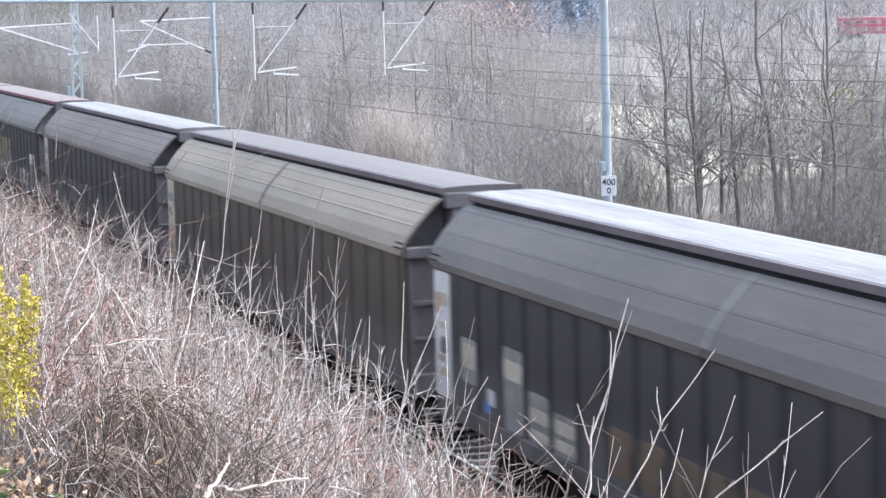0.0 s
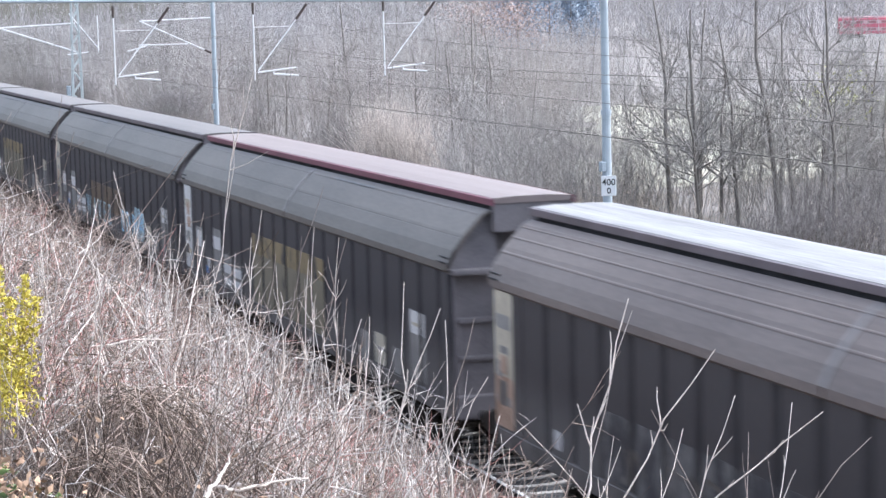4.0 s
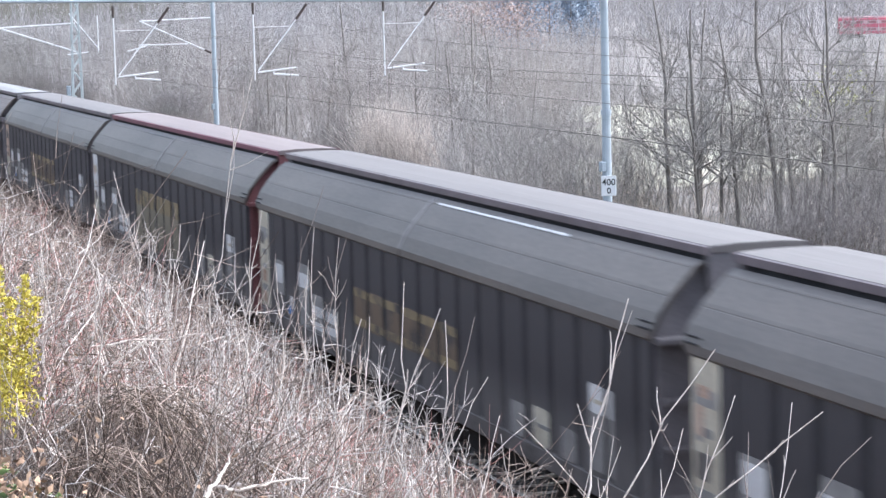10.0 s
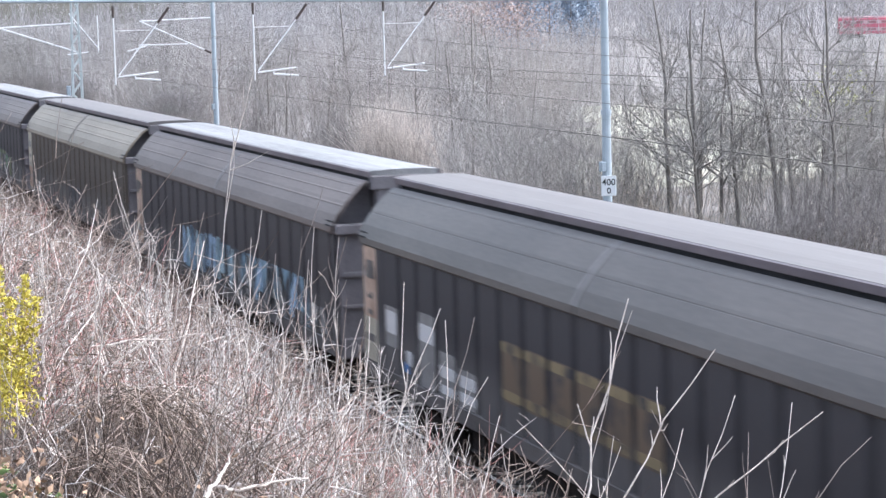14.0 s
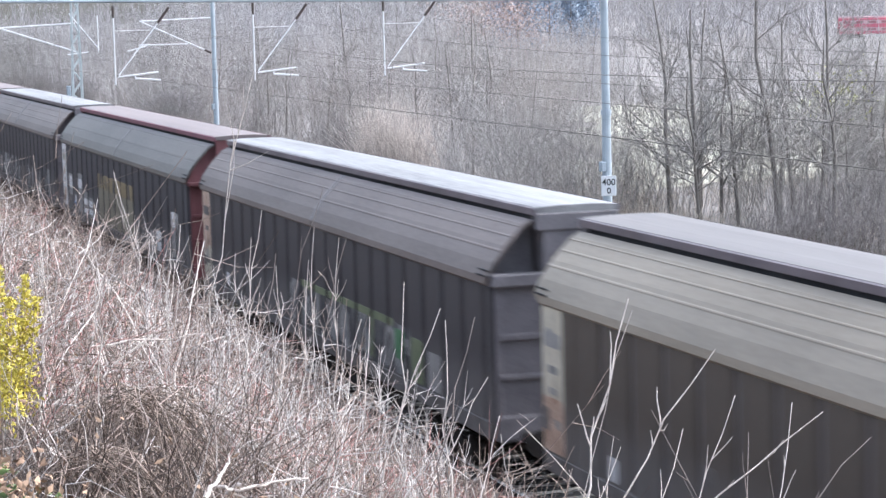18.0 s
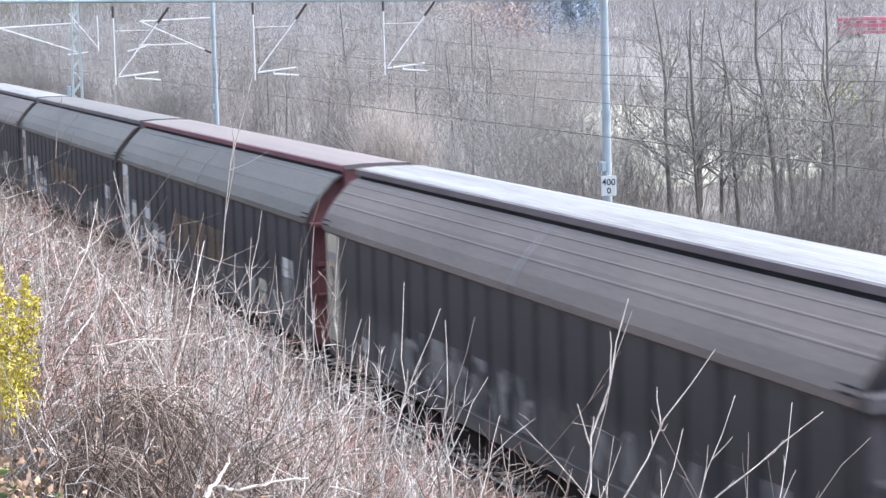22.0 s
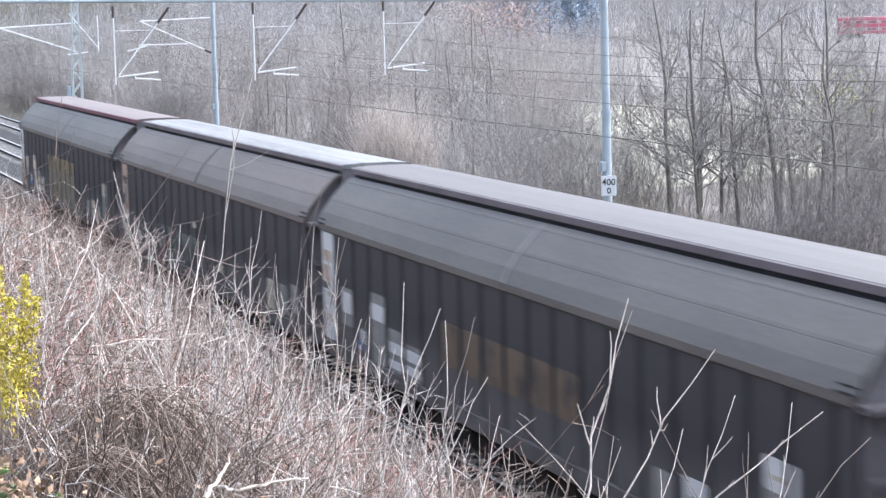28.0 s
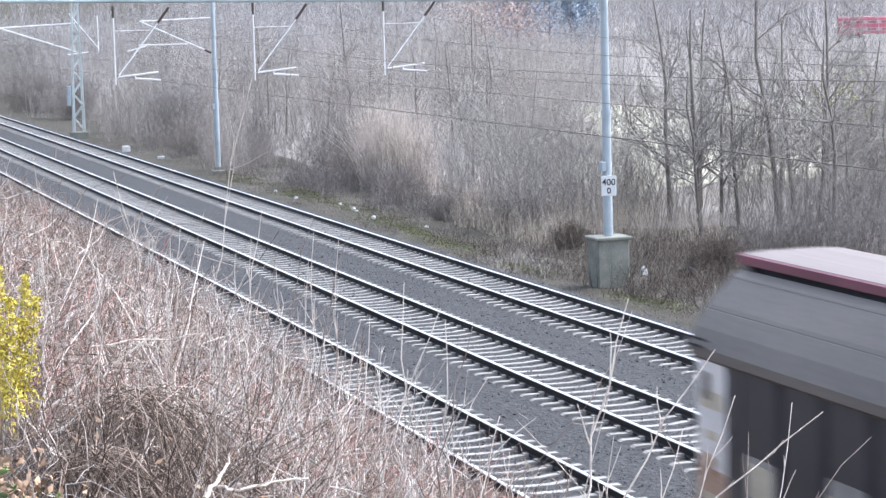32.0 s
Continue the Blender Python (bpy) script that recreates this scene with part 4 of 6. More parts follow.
def wagon(k, wall, slope, cap, rim, end, ribbed, label):
    w = thing("sliding_wall_wagon", label, "freight wagon", pose(TRACKS[0], 0, 0), "wagons of the freight train")
    reach = roof_front(ribbed)
    for far in (False, True):
        n = 19
        wd = 1.09
        for i in range(n):
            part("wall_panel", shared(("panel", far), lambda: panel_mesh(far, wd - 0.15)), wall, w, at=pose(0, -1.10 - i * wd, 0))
            part("panel_joint", shared(("joint", far), lambda: finish(box(bmesh.new(), *sorted((1.34, 1.392) if far else (-1.392, -1.34)), -0.15, 0.0, 1.32, 3.49), "panel_joint")), "joint" if not ribbed else "end_dark" if wall == "wall_tan" else "joint", w, at=pose(0, -1.10 - i * wd - wd + 0.15, 0))
        half = 10.9
        for j, (a, b) in enumerate(((-half - 0.03, ROOF_REAR), (-reach, -half - 0.09))):
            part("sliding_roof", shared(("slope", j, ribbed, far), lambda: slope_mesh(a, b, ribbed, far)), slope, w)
        part("sole_bar", shared(("sole", far, ribbed), lambda: solebar_mesh(far, ribbed)), "sole", w, "dusty grey sole bar")
        part("side_girder", shared(("shade_truss", far), lambda: shade_girder_mesh(far)), "under", w)
        part("roof_rim", shared(("rim", far, ribbed), lambda: rim_mesh(far, reach)), rim, w)
        sx = 1 if far else -1
        def strip():
            bm = bmesh.new()
            pr = [(x * -sx + sx * 0.012, z + 0.006) for x, z in SLOPE[1:]]
            extrude(bm, pr + [(x - sx * 0.03, z - 0.03) for x, z in pr[::-1]], -half - 0.12, -half)
            return finish(bm, "joint_strip")
        part("joint_strip", shared(("strip", far), strip), "sole" if k in (1, 10, 18) else "strip_grey", w, "joint between the two sliding walls")
        part("roof_gutter", shared(("gutter", far, ribbed), lambda: roof_well_mesh(far, reach)), "joint", w)
        def post(a, b):
            return finish(box(bmesh.new(), *sorted((sx * 1.30, sx * 1.448)), a, b, 1.30, 3.49, 0.01), "corner_post")
        part("corner_post", shared(("post", far, 0), lambda: post(-1.09, WALL_REAR)), wall, w)
        part("corner_post", shared(("post", far, 1, ribbed), lambda: post(-wall_end(ribbed), -21.83)), wall, w)
    part("roof_cap", shared(("cap", ribbed), lambda: cap_mesh(reach)), cap, w)
    for front in (True, False):
        ew = part("end_wall", shared(("bulkhead", front, ribbed), lambda: bulkhead_mesh(front, ribbed)), end, w)
        for i, spec in enumerate(END_PARTS):
            if ribbed or spec[0] != "middle_post":
                part(spec[0], shared(("end", i, front, ribbed), lambda: end_piece(spec, front, ribbed)), end, ew)
    part("underframe", shared(("under", ribbed), lambda: underframe_mesh(ribbed)), "under", w, "dark grimy underframe")
    for y in (-3.1, -18.9):
        bg = part("bogie", shared("bogie", bogie_mesh), "under", w, "dark two-axle bogie", pose(0, y, 0))
        for o in (-0.9, 0.9):
            part("wheelset", shared("wheel", wheel_mesh), "tyre", bg, "worn steel wheels", pose(0, o, 0.46))
    for x in (-0.875, 0.875):
        part("buffer", shared("buffer", buffer_mesh), "under", w, at=pose(x, -wall_end(ribbed) - 0.05, 1.05))
        part("buffer", shared("buffer", buffer_mesh), "under", w, at=pose(x, WALL_REAR + 0.02, 1.05, 0, 0, 180))
    part("coupling", shared("coupling", coupling_mesh), "under", w, at=pose(0, -wall_end(ribbed), 0))
    for d in (-0.33, reach - 0.5):
        for z in (3.60, 3.68):
            part("latch", shared(("latch", z), lambda: finish(box(bmesh.new(), -1.478 + (z - 3.6) * 0.5 - 0.02, -1.40, -0.42, 0.0, z, z + 0.026), "latch")), "joint", w, at=pose(0, -d, 0))
    for spec in MARKS.get(k, ()):
        name, y0, y1, z0, z1, m = spec[:6]
        # paint lies on the panels and leaves the joints between them free
        for a, b in [(-0.2, 1.08)] + [(1.12 + 1.09 * i, 2.02 + 1.09 * i) for i in range(19)]:
            a, b = max(a, y0), min(b, y1)
            if b - a > 0.06:
                part(name, quad_mark(a, b, z0, z1, 0.004 if len(spec) < 7 else spec[6]), m, w)
    for da, za, db, zb, wd_, m, lift in STROKES.get(k, ()):
        part("graffiti_stroke", stroke_mesh(da, za, db, zb, wd_, lift), m, w)
    if k in SCRATCH:
        a, b = SCRATCH[k]
        part("scratch", extrude(bmesh.new(), [(-0.868, 4.4024), (-0.892, 4.3796), (-0.892, 4.3926), (-0.868, 4.4154)], -b, -a), "mark_white" if k == 6 else "scuff", w, "scrape along the sliding roof")
    if k == 4:
        for txt, d, z, m in (("WAVER", 6.6, 1.40, "letter_pale"), ("BDP", 13.4, 1.40, "letter_blue")):
            cu = bpy.data.curves.new("lettering", "FONT")
            cu.body, cu.size, cu.extrude, cu.space_character = txt, 0.95, 0.004, 1.9 if txt == "WAVER" else 1.7
            tmp = new("lettering", cu)
            me = bpy.data.meshes.new_from_object(tmp.evaluated_get(bpy.context.evaluated_depsgraph_get()))
            bpy.data.objects.remove(tmp)
            part("lettering", me, m, w, "pale blue spray-painted letters", pose(-1.462, -d, z, 90, 0, -90))
    return w


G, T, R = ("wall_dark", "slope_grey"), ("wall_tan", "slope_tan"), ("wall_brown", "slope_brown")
CW, CL, CR = ("cap_white", "rim_dark"), ("cap_lilac", "rim_dark"), ("cap_red", "rim_red")
KINDS = [
    (G, CW, "end_dark", 0, "dark grey sliding-wall freight wagon with a pale roof"),
    (T, CL, "end_dark", 1, "olive khaki ribbed sliding-wall freight wagon"),
    (R, CW, "end_dark", 1, "brown-grey ribbed freight wagon with a whitish roof"),
    (G, CR, "end_dark", 0, "dark grey freight wagon with a faded maroon roof"),
    (G, CL, "end_dark", 0, "dark grey freight wagon with pale blue spray-painted letters"),
    (G, CL, "end_dark", 0, "dark grey freight wagon with a faded ochre panel"),
    (G, CL, "end_dark", 0, "dark grey freight wagon with a bright scratch along the roof"),
    (G, CR, "end_red", 0, "dark grey freight wagon with red ends and maroon roof"),
    (G, CL, "end_dark", 0, "dark grey freight wagon with an ochre stripe panel"),
    (R, CW, "end_dark", 1, "brown-grey freight wagon with large pale blue graffiti"),
    (T, CL, "end_dark", 1, "olive khaki ribbed freight wagon with dirty walls"),
    (R, CW, "end_dark", 1, "brown-grey ribbed freight wagon with green graffiti"),
    (G, CR, "end_red", 0, "dark grey freight wagon with oxide-red ends and ochre panel"),
    (R, CW, "end_dark", 1, "brown-grey ribbed freight wagon with white outline graffiti"),
    (G, CR, "end_red", 0, "dark grey freight wagon with faded maroon roof rim"),
    (G, CL, "end_dark", 0, "dark grey freight wagon with white marks and ochre panel"),
    (R, CW, "end_dark", 0, "dark brown-grey freight wagon with a white roof"),
    (G, CL, "end_dark", 0, "dark grey freight wagon with grey-purple roof"),
    (R, CW, "end_dark", 0, "brown-grey freight wagon with pale marks and white roof"),
    (G, CR, "end_dark", 0, "last dark grey wagon with maroon roof and ochre panel"),
]
REAR = (36.14, 60.14, 84.52, 109.32, 132.95, 156.86, 180.59, 204.36, 227.83, 252.21, 276.41, 301.02, 325.49, 349.65, 373.66, 397.34, 421.3, 445.72, 469.49, 493.67)


def way(t):
    """Metres that the train has rolled after t seconds; it gathers speed from 12.8 to 16.8 m/s."""
    u = t / 32
    return 408.65 * u + 16.865 * u ** 2 + 77.658 * u ** 3 - 34.816 * u ** 4


wagons = [wagon(k, ws[0], ws[1], cp[0], cp[1], e, bool(rb), lb) for k, (ws, cp, e, rb, lb) in enumerate(KINDS)]


# ---- trees and scrub behind the tracks ----
def tree_paths(h, seed, limbs=16, twigs=7, fine=5, spread=0.34):
    """A bare tree: trunk points, limbs, twigs and fine twigs as paths of four points."""
    g = np.random.default_rng(seed)
    k = 6
    tz = np.linspace(0, 1, k)
    trunk = np.stack([np.cumsum(g.normal(0, 0.018 * h, k)) * tz, np.cumsum(g.normal(0, 0.018 * h, k)) * tz, tz * h * 0.92], -1)
    tr = 0.0095 * h * (1 - 0.85 * tz) + 0.008
    P, Rr = [], []

    def grow(start, d, ln, r, level):
        t = np.linspace(0, 1, 4)[:, None]
        d = d / np.linalg.norm(d)
        p = start + d * ln * t + np.array([0, 0, 0.22 * ln]) * t ** 2 + g.normal(0, 0.035 * ln, (4, 3)) * t
        P.append(p)
        Rr.append(r * (1 - 0.75 * t[:, 0]))
        if level == 0:
            return
        for _ in range(twigs if level == 2 else fine):
            f = g.uniform(0.25, 1.0)
            i = min(int(f * 3), 2)
            q = p[i] + (p[i + 1] - p[i]) * (f * 3 - i)
            dd = (p[i + 1] - p[i]) / np.linalg.norm(p[i + 1] - p[i]) + g.normal(0, 0.55, 3)
            grow(q, dd, ln * g.uniform(0.35, 0.6), max(r * 0.5, 0.006), level - 1)

    for _ in range(limbs):
        f = g.uniform(0.22, 0.98)
        i = min(int(f * (k - 1)), k - 2)
        q = trunk[i] + (trunk[i + 1] - trunk[i]) * (f * (k - 1) - i)
        a = g.uniform(0, 2 * math.pi)
        grow(q, np.array([math.cos(a), math.sin(a), g.uniform(0.35, 1.1)]), h * spread * (1.15 - f * 0.75) * g.uniform(0.7, 1.15), 0.0052 * h * (1.2 - f), 2)
    return trunk, tr, np.array(P), np.array(Rr)


TREES = []
for s, (h, limbs, sp) in enumerate(((10.5, 20, 0.30), (9.0, 18, 0.28), (12.0, 20, 0.28), (8.0, 15, 0.32), (7.0, 18, 0.30), (11.0, 15, 0.24))):
    a, b, c_, d_ = tree_paths(h, 40 + s, limbs, 8, 5, sp)
    _, _, e_, f_ = tree_paths(h, 40 + s, limbs, 4, 2, sp)
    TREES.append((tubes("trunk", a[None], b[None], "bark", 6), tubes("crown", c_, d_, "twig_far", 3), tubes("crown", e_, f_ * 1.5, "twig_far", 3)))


def rise(x, y):
    return float(ground_z(np.array(float(x)), np.array(float(y))))


def bare_tree(kind, x, y, turn, size, label, twig="twig_far"):
    t = thing("bare_tree", label, "tree", Matrix.LocRotScale((x, y, rise(x, y) - 0.1), Euler((0.09 * math.sin(9.1 * x), 0.09 * math.sin(5.3 * y), turn)), (size * 1.15, size * 1.15, size)), "bare trees behind the tracks")
    part("trunk", TREES[kind][0], "bark", t, "grey bark trunk")
    part("crown", TREES[kind][1 if twig == "twig_rank" else 2], twig, t, "leafless twiggy crown")
    return t


LABELS = ("leafless grey tree with a fine twiggy crown", "slender leafless tree in the scrub", "tall bare tree with forked limbs")
# the rank behind the tall mast
g2 = np.random.default_rng(21)
for i, (x, y, k, s) in enumerate(((35.7, 84.3, 0, 0.95), (34.9, 79.5, 5, 0.85), (36.5, 81.2, 1, 0.85), (38.9, 81, 2, 1.0), (41.2, 82.2, 0, 1.0), (40.2, 79, 3, 1.0), (42.6, 84, 5, 0.62), (43.8, 81, 2, 0.52), (45.2, 85, 1, 0.7), (44.5, 78, 4, 0.8), (39.5, 90, 5, 0.85))):
    bare_tree(k, x, y, i * 1.3, s, LABELS[i % 3], "twig_rank")
for i in range(12):
    y = g2.uniform(70, 98)
    x = 0.45 * y + g2.uniform(-1.0, 7.5)
    bare_tree(int(g2.integers(6)), x, y, g2.uniform(0, 6.28), g2.uniform(0.5, 0.85) if x < 0.485 * y else 0.48, LABELS[i % 3], "twig_rank")
for i in range(6):
    y = g2.uniform(84, 104)
    bare_tree(int(g2.integers(6)), y * g2.uniform(0.48, 0.56), y, g2.uniform(0, 6.28), g2.uniform(0.5, 0.75), LABELS[i % 3], "twig_rank")
for i in range(110):
    y = g2.uniform(100, 330)
    x = 28.5 + (y - 60) * 0.03 + abs(g2.normal(0, 1)) * (6 + y * 0.12)
    if (x > 42 and x > 0.36 * y and y < 195) or x > 0.48 * y:
        continue
    bare_tree(int(g2.integers(6)), x, y, g2.uniform(0, 6.28), g2.uniform(0.5, 0.95), LABELS[i % 3])


def scatter(n, x0, x1, y0, y1, clump=0.0):
    x = rng.uniform(x0, x1, n)
    y = rng.uniform(y0, y1, n)
    if clump:
        m = max(4, int(n / 60))
        cx_, cy_ = rng.uniform(x0, x1, m), rng.uniform(y0, y1, m)
        c = rng.integers(m, size=n)
        x, y = cx_[c] + rng.normal(0, clump, n), cy_[c] + rng.normal(0, clump, n)
        x = np.clip(x, x0, None)
    return np.stack([x, y, ground_z(x, y) - 0.03], -1)


def stuff(name, label, category, me):
    return tagged(new(name, me), label, category, kind="stuff")


def branching(p, rr, d, ln, side, spread, short, k):
    """Side twigs on stems p."""
    n = len(p)
    f = rng.uniform(0.22, 0.95, (n, side))
    i = np.minimum((f * (k - 1)).astype(int), k - 2)
    ar = np.arange(n)[:, None]
    q = (p[ar, i] + (p[ar, i + 1] - p[ar, i]) * (f * (k - 1) - i)[..., None]).reshape(-1, 3)
    dd = np.repeat(d, side, 0) * 0.7 + rng.normal(0, spread, (n * side, 3))
    dd /= np.linalg.norm(dd, axis=1, keepdims=True)
    r = np.repeat(rr[:, 0], side)
    return arcs(q, dd, np.repeat(ln, side) * rng.uniform(short * 0.4, short, n * side), rng.normal(0, 0.15, (n * side, 3)), 3, r * 0.6, r * 0.25, 0.06)


def thicket(name, label, n, area, height, material, r=0.012, side=3, clump=0.0, up=2.0, keep=None, spread=0.4):
    """Upright bare stems with side twigs."""
    b = scatter(n, *area, clump)
    if keep is not None:
        b = b[keep(b[:, 0], b[:, 1])]
    n, k = len(b), 4
    d = unit(n, up, 0.5)
    ln = rng.uniform(0.4, 1.0, n) * height
    p, rr = arcs(b, d, ln, rng.normal(0, 0.10, (n, 3)), k, r, r * 0.35, 0.03)
    p2, r2 = branching(p, rr, d, ln, side, spread, 0.5, k)
    return stuff(name, label, "scrub", tubes(name, p, rr, material, twigs=(p2, r2)))


open_view = lambda x, y: ~((x > 38) & (x > 0.375 * y) & (y > 80) & (y < 190))
thicket("scrub_stems", "upright grey leafless stems behind the verge", 520, (29, 37.5, 80, 104), 5.4, "twig_mid", 0.013, 8, 1.6, 2.0, lambda x, y: x > 0.31 * y)
thicket("dark_stems", "slender dark upright stems behind the dry grass", 170, (30.3, 36, 79, 92), 4.2, "twig_rank", 0.016, 5, 0.0, 2.6)
thicket("brown_scrub", "low brown leafless scrub along the verge", 2600, (24.9, 32, 84, 260), 3.0, "twig_brown", 0.010, 5, 1.0, 1.2, lambda x, y: ~((y > 94) & (y < 114) & (x < 31.5)))
thicket("dark_verge_scrub", "dark low stems on the verge bank", 4200, (24.7, 35, 44, 74), 1.05, "twig_dark", 0.011, 3, 1.3, 0.7)
thicket("tall_scrub", "dense leafless grey scrub behind the tall mast", 1500, (34.5, 50, 66, 84), 2.8, "twig_shrub", 0.010, 4, 1.0, 1.2)
thicket("middle_scrub", "grey-brown leafless scrub over the low land", 3600, (31, 90, 100, 330), 5.5, "twig_far", 0.017, 5, 2.0, 1.4, open_view)
thicket("far_scrub", "leafless scrub over the low land in haze-paled grey", 4200, (60, 260, 192, 440), 6.4, "twig_far", 0.027, 4, 2.5, 1.4, lambda x, y: open_view(x, y) & ~((x > 0.495 * y) & (y > 280)))
thicket("far_wood", "far belt of leafless wood in haze-paled colour", 2600, (100, 350, 440, 600), 21, "twig_haze", 0.10, 4, 0.0, 1.8)
thicket("far_wood", "far belt of leafless wood in haze-paled colour", 1200, (30, 105, 330, 480), 13, "twig_haze", 0.06, 4, 0.0, 1.6)
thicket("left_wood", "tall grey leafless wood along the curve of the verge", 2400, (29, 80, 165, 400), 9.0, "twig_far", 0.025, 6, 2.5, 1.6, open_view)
thicket("low_wood", "leafless grey-brown wood over the low land", 2600, (33, 62, 105, 200), 6.5, "twig_brown", 0.014, 6, 1.8, 1.4, open_view)
thicket("reed_clump", "pale dry reeds in a tall clump", 1300, (29.6, 31.6, 102, 108), 4.4, "reed_pale", 0.013, 1, 0.6, 1.8)
thicket("verge_grass", "low dead grass and twigs on the verge", 3000, (23.3, 28.5, 40, 165), 0.4, "twig_brown", 0.008, 2, 0.6, 0.4)
thicket("verge_litter", "dark dead stalks lying on the verge", 1800, (23.6, 28.5, 40, 130), 0.5, "twig_dark", 0.009, 2, 0.7, 0.2)
thicket("bank_brush", "dark brown brush under the trees", 1300, (32, 45, 60, 76), 1.6, "twig_shrub", 0.010, 4, 1.0, 1.0)
thicket("pale_weeds", "tall pale dead weeds between the trees", 700, (34, 47, 72, 94), 1.5, "reed", 0.010, 2, 0.9, 1.4)
thicket("dry_grass", "pale dry grass at the foot of the trees", 2600, (27.2, 35, 75, 98), 1.4, "reed", 0.008, 1, 0.9, 1.2, lambda x, y: x > 0.31 * y)
thicket("far_low_scrub", "low haze-paled leafless scrub before the far coach", 3000, (105, 240, 235, 420), 3.4, "twig_far", 0.03, 3, 0.0, 1.2, lambda x, y: x > 0.45 * y)
thicket("meadow_bushes", "sparse leafless bushes scattered over the meadow", 520, (46, 82, 104, 180), 3.4, "twig_mid", 0.014, 8, 1.5, 1.2, lambda x, y: x > 0.36 * y)
thicket("tree_veil", "fine grey twigs of young trees in the rank", 420, (36, 52, 78, 98), 7.0, "twig_rank", 0.011, 10, 1.3, 2.0, lambda x, y: x > 0.455 * y, 0.5)
thicket("tree_veil", "fine grey twigs of young trees beside the mast", 120, (33, 42, 84, 100), 6.5, "twig_mid", 0.010, 10, 1.0, 2.0, lambda x, y: x > 0.39 * y, 0.5)
thicket("leaning_stems", "dark leaning stems between the trunks", 300, (36, 50, 74, 90), 4.6, "twig_rank", 0.013, 7, 1.0, 1.3, lambda x, y: x > 0.45 * y, 0.5)
thicket("verge_bramble", "low brown brambles along the verge", 1300, (26.3, 30.6, 82, 114), 1.15, "twig_shrub", 0.009, 5, 0.9, 0.8)
thicket("meadow_weeds", "dry weeds at the edge of the meadow", 1800, (36, 60, 88, 104), 1.0, "reed", 0.010, 1, 1.0, 1.2)


def leaves(name, centres, size, material):
    """Many small folded leaves at the given places."""
    n = len(centres)
    u = unit(n, 0.0, 1.0)
    v = np.cross(u, unit(n, 0.3, 1.0))
    v /= np.maximum(np.linalg.norm(v, axis=1, keepdims=True), 1e-6)
    s = size * rng.uniform(0.6, 1.3, n)[:, None]
    lift = np.cross(u, v) * s * 0.18
    pts = np.stack([centres - u * s, centres + v * s * 0.42 + lift, centres + u * s, centres - v * s * 0.42 + lift], 1).reshape(-1, 3)
    b = np.arange(n)[:, None] * 4
    return raw_mesh(name, pts, np.concatenate([b + np.array([[0, 1, 2]]), b + np.array([[0, 2, 3]])]).astype(np.int32), material)


def round_shrub(x, y, h, w, n, material, label):
    """A dense rounded bare shrub: stems fanning out from the root."""
    z = rise(x, y)
    t = thing("bare_shrub", label, "shrub", pose(x, y, z - 0.05), "shrubs on the verge")
    b = rng.normal(0, w * 0.12, (n, 3)) * (1, 1, 0)
    d = unit(n, 0.5, 0.7) * (w / h * 0.9, w / h * 0.9, 1.0)
    ln = rng.uniform(0.5, 1.0, n) * h
    p, rr = arcs(b, d, ln, rng.normal(0, 0.1, (n, 3)), 4, 0.007, 0.003, 0.04)
    tagged(part("branchwork", tubes("branchwork", p, rr, material), material, t), kind="stuff")
    p2, r2 = branching(p, rr, d, ln, 9, 0.5, 0.5, 4)
    tagged(part("twig_mass", tubes("twig_mass", p2, r2, material), material, t), kind="stuff")
    return t


for x, y, h, w, m, lb in ((28.0, 149, 4.0, 3.4, "twig_shrub", "large dark leafless shrub beside the verge"), (29.5, 158, 4.2, 3.6, "twig_shrub", "large dark leafless shrub beside the verge"), (29.5, 132, 3.4, 2.8, "twig_shrub", "dark leafless shrub behind the slim mast"), (28.6, 196, 5.0, 4.2, "twig_shrub", "large dark leafless shrub beside the far verge"), (28.0, 215, 5.5, 4.4, "twig_shrub", "large dark leafless shrub beside the far verge"), (29.2, 101.0, 1.9, 1.9, "twig_shrub", "low rounded bare shrub before the reeds"), (30.2, 115.0, 3.6, 3.4, "twig_shrub", "large dark round bare shrub on the verge"), (29.8, 112, 2.2, 1.5, "twig_brown", "brown round bare shrub on the verge"), (28.0, 97.3, 1.5, 1.3, "twig_brown", "low brown round bare shrub"), (28.2, 126, 2.2, 1.7, "twig_brown", "brown leafless shrub behind the slim mast"), (27.5, 88, 1.3, 1.2, "twig_brown", "low brown round bare shrub"), (27.9, 75, 1.2, 1.2, "twig_dark", "low dark bare shrub on the bank"), (29.5, 66, 1.5, 1.6, "twig_dark", "dark tangled bare shrub beside the mast"), (29.6, 84.5, 1.6, 1.7, "twig_shrub", "dense dark bare shrub under the stems"), (28.6, 58, 1.5, 1.6, "twig_dark", "dark tangled bare shrub on the bank"), (27.4, 140, 2.6, 2.0, "twig_brown", "brown bare shrub beside the verge")):
    round_shrub(x, y, h, w, 260, m, lb)


def far_tree(x, y, h, w, material, label, name):
    z = rise(x, y)
    t = thing(name, label, "tree", pose(x, y, z - 0.1))
    part("trunk", rod(bmesh.new(), (0, 0, 0), (0, 0, h * 0.6), 0.02 * h, 0.008 * h, 8), "bark", t)
    c = rng.normal(0, 1, (2600, 3)) * (w * 0.4, w * 0.4, h * 0.2) + (0, 0, h * 0.58)
    part("crown", leaves("crown", c, 0.016 * h, material), material, t)
    return t


